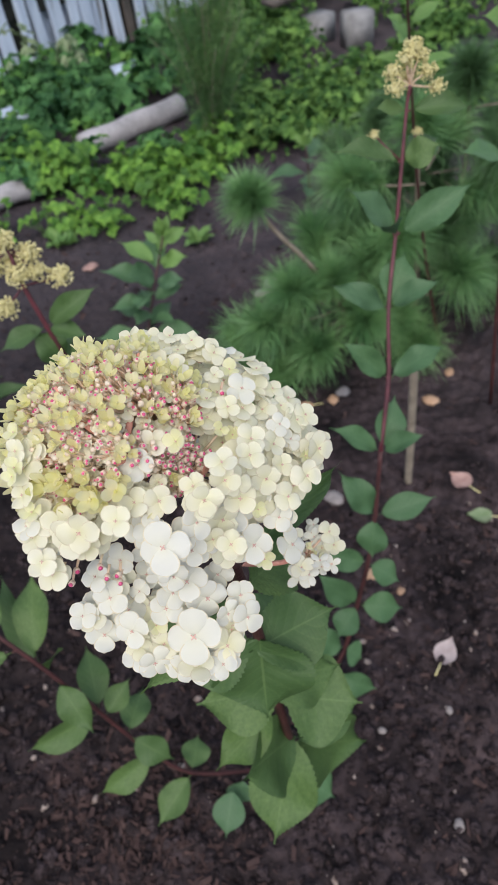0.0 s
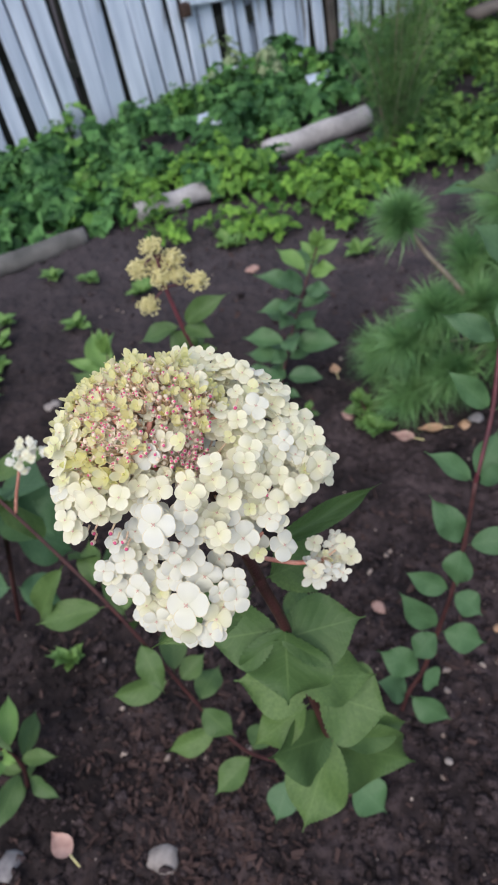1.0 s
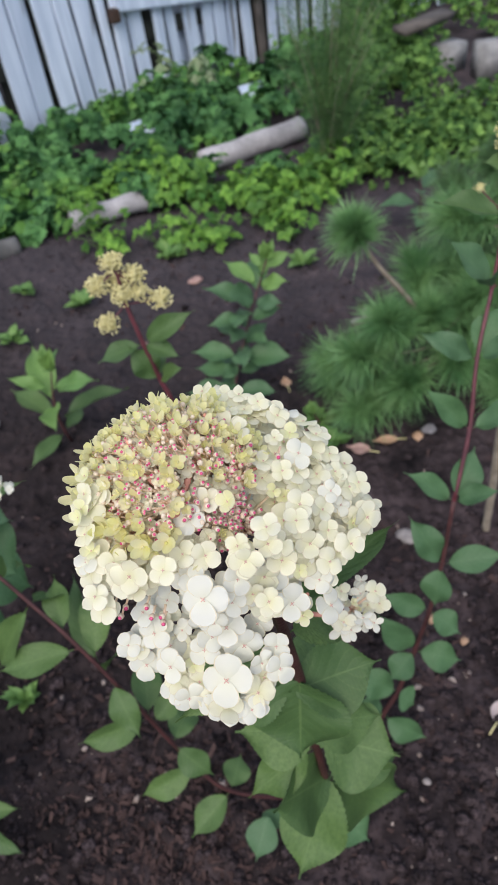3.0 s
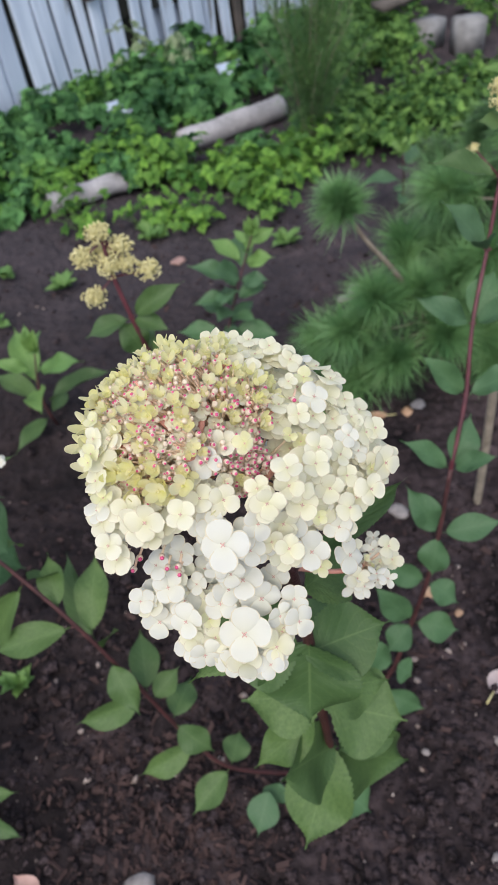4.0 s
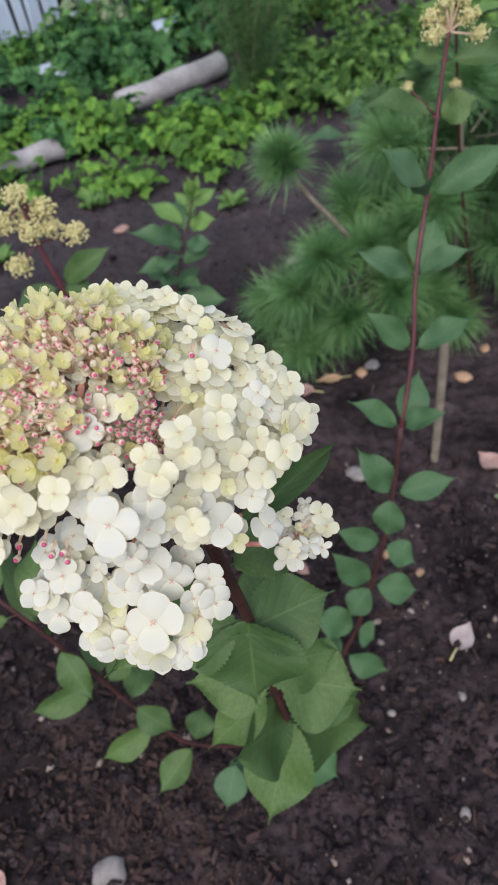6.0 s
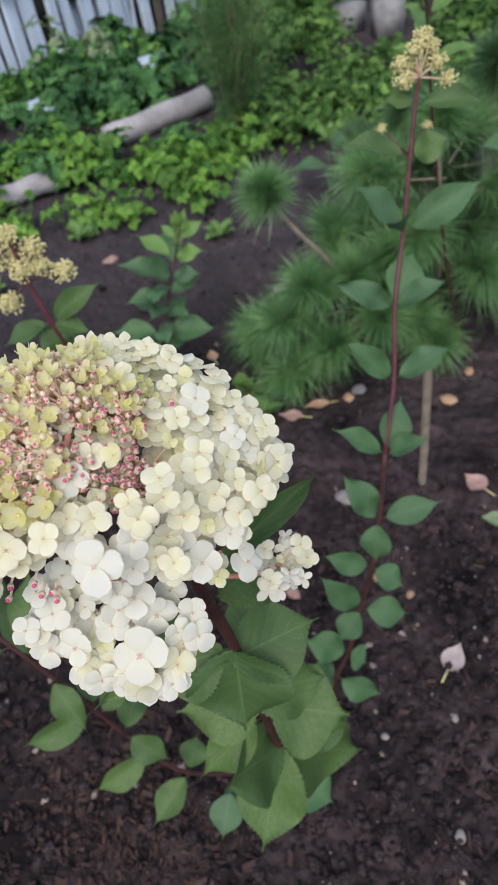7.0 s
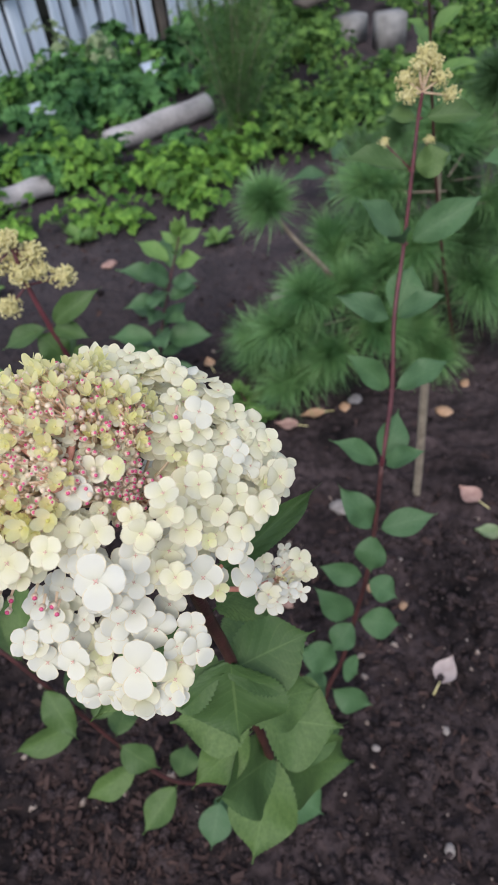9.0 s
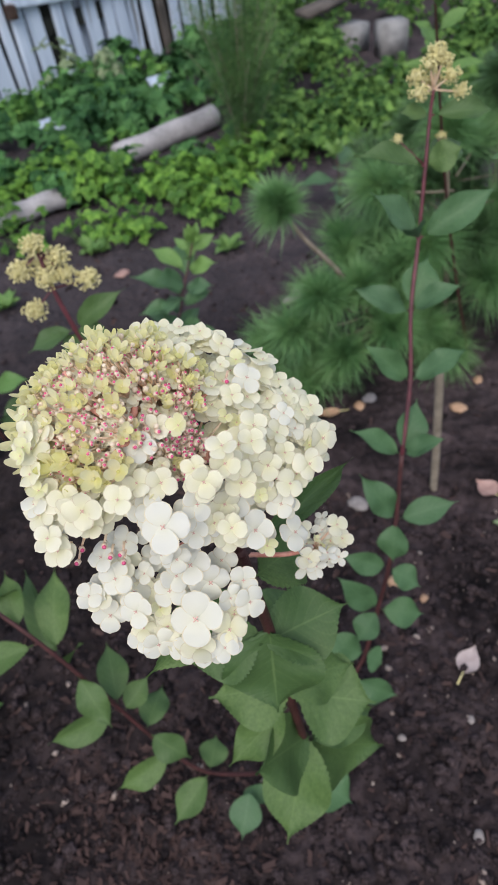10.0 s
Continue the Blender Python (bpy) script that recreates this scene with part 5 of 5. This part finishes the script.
SEEDLINGS = [(-1.07, 1.83), (-1.22, 1.84), (-0.98, 1.5), (-0.83, 1.73), (-0.56, 2.02), (-0.60, 2.05), (-0.53, 0.365), (-0.10, 1.95), (0.02, 1.06), (-0.02, 1.15), (-0.62, 0.02), (-1.27, 1.52), (-1.22, 1.40), (-1.19, 1.30), (-1.16, 1.20), (-1.30, 1.42), (-1.12, 1.11)]
for i, (x, y) in enumerate(SEEDLINGS):
    rng = random.Random(60 + i)
    pl = thing("weed_seedling", (x, y, soil_height(x, y)), "small bright green weed seedling in bare soil", "weed", "weed seedlings")
    for k in range(13):
        a = rng.uniform(0, 6.28)
        l = rng.uniform(0.028, 0.068) if y > 0.8 else rng.uniform(0.022, 0.045)
        b = Vector((x, y, soil_height(x, y) + 0.012))
        leaf(pl, b, b + Vector((math.cos(a) * l, math.sin(a) * l, rng.uniform(0.0, 0.045))), l * 0.6, (0, 0, 1), k, "lime")


# ---- stake, stones and dry leaves on the soil ----
stake = smooth_path([(0.351, 0.800, -0.03), (0.347, 0.802, 0.12), (0.338, 0.80, 0.30), (0.334, 0.80, 0.34)], 4)
solid("stake", *tube(stake, 0.0085, 8), M_BARK, "thin grey-brown wooden stake stuck in the soil", "stake")


def lump(c, r, squash, seed, bumpy=0.35, turn=0.0, stretch=1.0):
    """An uneven stone or clod resting on the soil."""
    bm = bmesh.new()
    bmesh.ops.create_icosphere(bm, subdivisions=2, radius=1.0)
    c = Vector(c)
    rot = Matrix.Rotation(turn, 3, "Z")
    vs = []
    for v in bm.verts:
        k = 1 + bumpy * noise.noise(v.co * 1.3 + Vector((seed * 7.1, 0, 0))) + 0.12 * noise.noise(v.co * 3.5 + Vector((seed, 3, 0)))
        p = v.co * k * r
        vs.append(c + rot @ Vector((p.x * stretch, p.y, p.z * squash)))
    bm.verts.index_update()
    fs = [tuple(v.index for v in f.verts) for f in bm.faces]
    bm.free()
    return vs, fs


STONES = [
    (-0.243, 0.062, 0.021, M_STONE, "pale grey stone on the soil"), (-0.493, 0.011, 0.022, M_GREY, "round dark grey stone on the soil"),
    (0.057, 0.549, 0.014, M_PINK, "pinkish stone on the soil"), (-0.464, 1.87, 0.022, M_PINK, "pinkish stone on the soil"),
    (-0.056, 1.113, 0.016, M_PINK, "pinkish stone below the pine"), (0.256, 1.098, 0.016, M_GREY, "grey stone below the pine"),
    (0.23, 1.087, 0.013, M_TAN, "small tan stone below the pine"), (0.466, 1.059, 0.017, M_TAN, "tan stone on the soil"),
    (0.542, 1.164, 0.014, M_TAN, "tan stone on the soil"), (0.281, 0.535, 0.010, M_TAN, "small tan stone on the soil"),
    (0.23, 0.579, 0.014, M_TAN, "orange-tan stone behind the tall stem"), (0.304, 0.298, 0.006, M_STONE, "tiny pale pebble on the soil"),
    (0.187, 0.273, 0.006, M_STONE, "tiny pale pebble on the soil"), (0.273, 0.127, 0.008, M_STONE, "small pale pebble on the soil"),
    (0.183, 0.774, 0.019, M_STONE, "pale stone behind the leaves"), (-0.91, 1.121, 0.02, M_STONE, "pale stone on dark soil"),
    (0.128, 1.62, 0.03, M_STONE, "whitish stone beside the pine"), (0.09, 1.60, 0.018, M_STONE, "whitish stone beside the pine"),
]
for i, (x, y, r, m, text) in enumerate(STONES):
    solid("stone", *lump((x, y, soil_height(x, y) + r * 0.25), r, 0.45, i, turn=i * 1.3, stretch=1.25), m, text, "stone", "stones on the soil")


def dry_leaf(x, y, l, wd, yaw, material, label, curl=0.25):
    """A curled dead leaf with a thickness and a short stalk."""
    z = soil_height(x, y) + 0.013
    rows, cols = 8, 5
    vs, fs = [], []
    for side in (0, 1):
        for i in range(rows + 1):
            s = i / rows
            hw = 0.5 * wd * math.sin(math.pi * min(0.98, max(0.03, s)) ** 0.7) ** (0.7 + 0.6 * s)
            for j in range(cols):
                c = j / (cols - 1) * 2 - 1
                vs.append((c * hw, (s - 0.5) * l, curl * wd * (c * c * 0.5 + (s - 0.4) ** 2) + 0.004 * noise.noise(Vector((c * 2, s * 3, x * 9))) - 0.0012 * side))
    n = (rows + 1) * cols
    for i in range(rows):
        for j in range(cols - 1):
            q = (i * cols + j, i * cols + j + 1, (i + 1) * cols + j + 1, (i + 1) * cols + j)
            fs += [q, tuple(k + n for k in q[::-1])]
    m = pose(x, y, z, 0, 0, yaw)
    sv, sf = tube([(0, -0.5 * l, 0.002), (0, -0.5 * l - 0.025, 0.0)], 0.0016, 5)
    b = len(vs)
    slots = [0] * len(fs) + [1] * len(sf)
    return solid("dry_leaf", [m @ Vector(v) for v in vs + [tuple(q) for q in sv]], fs + [tuple(k + b for k in f) for f in sf], [material, M_OCHRE], label, "leaf", "dry leaves", slots=slots)


dry_leaf(0.325, 0.398, 0.056, 0.040, -35, M_FADED, "pale fallen leaf with a yellowish stalk on the soil", 0.18)
dry_leaf(0.45, 0.768, 0.05, 0.05, 40, M_PINK, "pinkish-brown dry leaf lying on the soil")
dry_leaf(0.467, 0.678, 0.05, 0.04, 80, M_PALE, "pale green fallen leaf on the soil")
dry_leaf(-0.413, 0.053, 0.05, 0.035, 60, M_PINK, "reddish-brown dry leaf on the soil")
dry_leaf(-0.624, 0.21, 0.05, 0.045, 100, M_TAN, "tan dry leaf on the soil")
dry_leaf(0.148, 1.067, 0.06, 0.035, 100, M_TAN, "ochre dry leaf below the pine")
dry_leaf(0.083, 1.034, 0.055, 0.035, 80, M_PINK, "pinkish dry leaf below the pine")
dry_leaf(-0.111, 1.296, 0.04, 0.03, 20, M_TAN, "ochre dry leaf on the soil")

# crumbs of soil and pale specks
rng = random.Random(77)
clods, specks = Heap(), Heap()
for i in range(15000):
    x, y = rng.uniform(-1.1, 0.75), rng.uniform(-0.12, 2.2)
    if i % 3 == 0:
        x, y = rng.uniform(-0.5, 0.5), rng.uniform(-0.1, 0.7)
    r = 0.0022 + 0.011 * rng.random() ** 4
    if y > 0.85 and rng.random() < 0.8:
        continue
    pale = rng.random() < 0.055
    vs, fs = bead((0, 0, 0), r * (0.58 if pale else 1.0), rng.uniform(0.5, 0.9), 5)
    sx, sy, tw = rng.uniform(0.7, 1.4), rng.uniform(0.7, 1.4), rng.uniform(0, 6.28)
    out = []
    for v in vs:
        p = Vector((v.x * sx, v.y * sy, v.z)) * rng.uniform(0.55, 1.35)
        p.rotate(Euler((rng.uniform(-0.05, 0.05), 0.3, tw)))
        out.append(p + Vector((x, y, soil_height(x, y) + r * 0.1)))
    (specks if pale else clods).add(out, fs)
litter = Heap()
for i in range(3700):  # flat bits of bark, wood and dead leaf
    x, y = (rng.uniform(-0.6, 0.6), rng.uniform(-0.1, 0.8)) if i % 3 else (rng.uniform(-1.0, 0.8), rng.uniform(0.3, 2.2))
    if i > 2200:  # thickest round the foot of the leaning stem
        x, y = rng.gauss(-0.20, 0.11), rng.gauss(0.16, 0.09)
    l = 0.002 + 0.012 * rng.random() ** 3
    wd, th = l * rng.uniform(0.15, 0.5), 0.0008 + 0.0015 * rng.random()
    m = pose(x, y, soil_height(x, y) + th + 0.001, rng.gauss(0, 22), rng.gauss(0, 22), rng.uniform(0, 360))
    vs = [m @ Vector(v) for v in ((-l, -wd * 0.6, 0), (l * 0.7, -wd, 0), (l, wd * 0.3, 0), (-l * 0.6, wd, 0), (-l, -wd * 0.6, th), (l * 0.7, -wd, th), (l, wd * 0.3, th), (-l * 0.6, wd, th))]
    litter.add(vs, [(4, 5, 6, 7), (0, 1, 5, 4), (1, 2, 6, 5), (2, 3, 7, 6), (3, 0, 4, 7)])
solid("soil_litter", litter.v, litter.f, M_LITTER, "reddish-brown bits of bark and dead leaf on the soil", "litter", kind="stuff", smooth=False)
solid("soil_crumbs", clods.v, clods.f, M_CLOD, "dark crumbs of dug soil", "soil", kind="stuff")
solid("pale_specks", specks.v, specks.f, M_CHIP, "pale specks of gravel and wood chips in the soil", "gravel", kind="stuff")
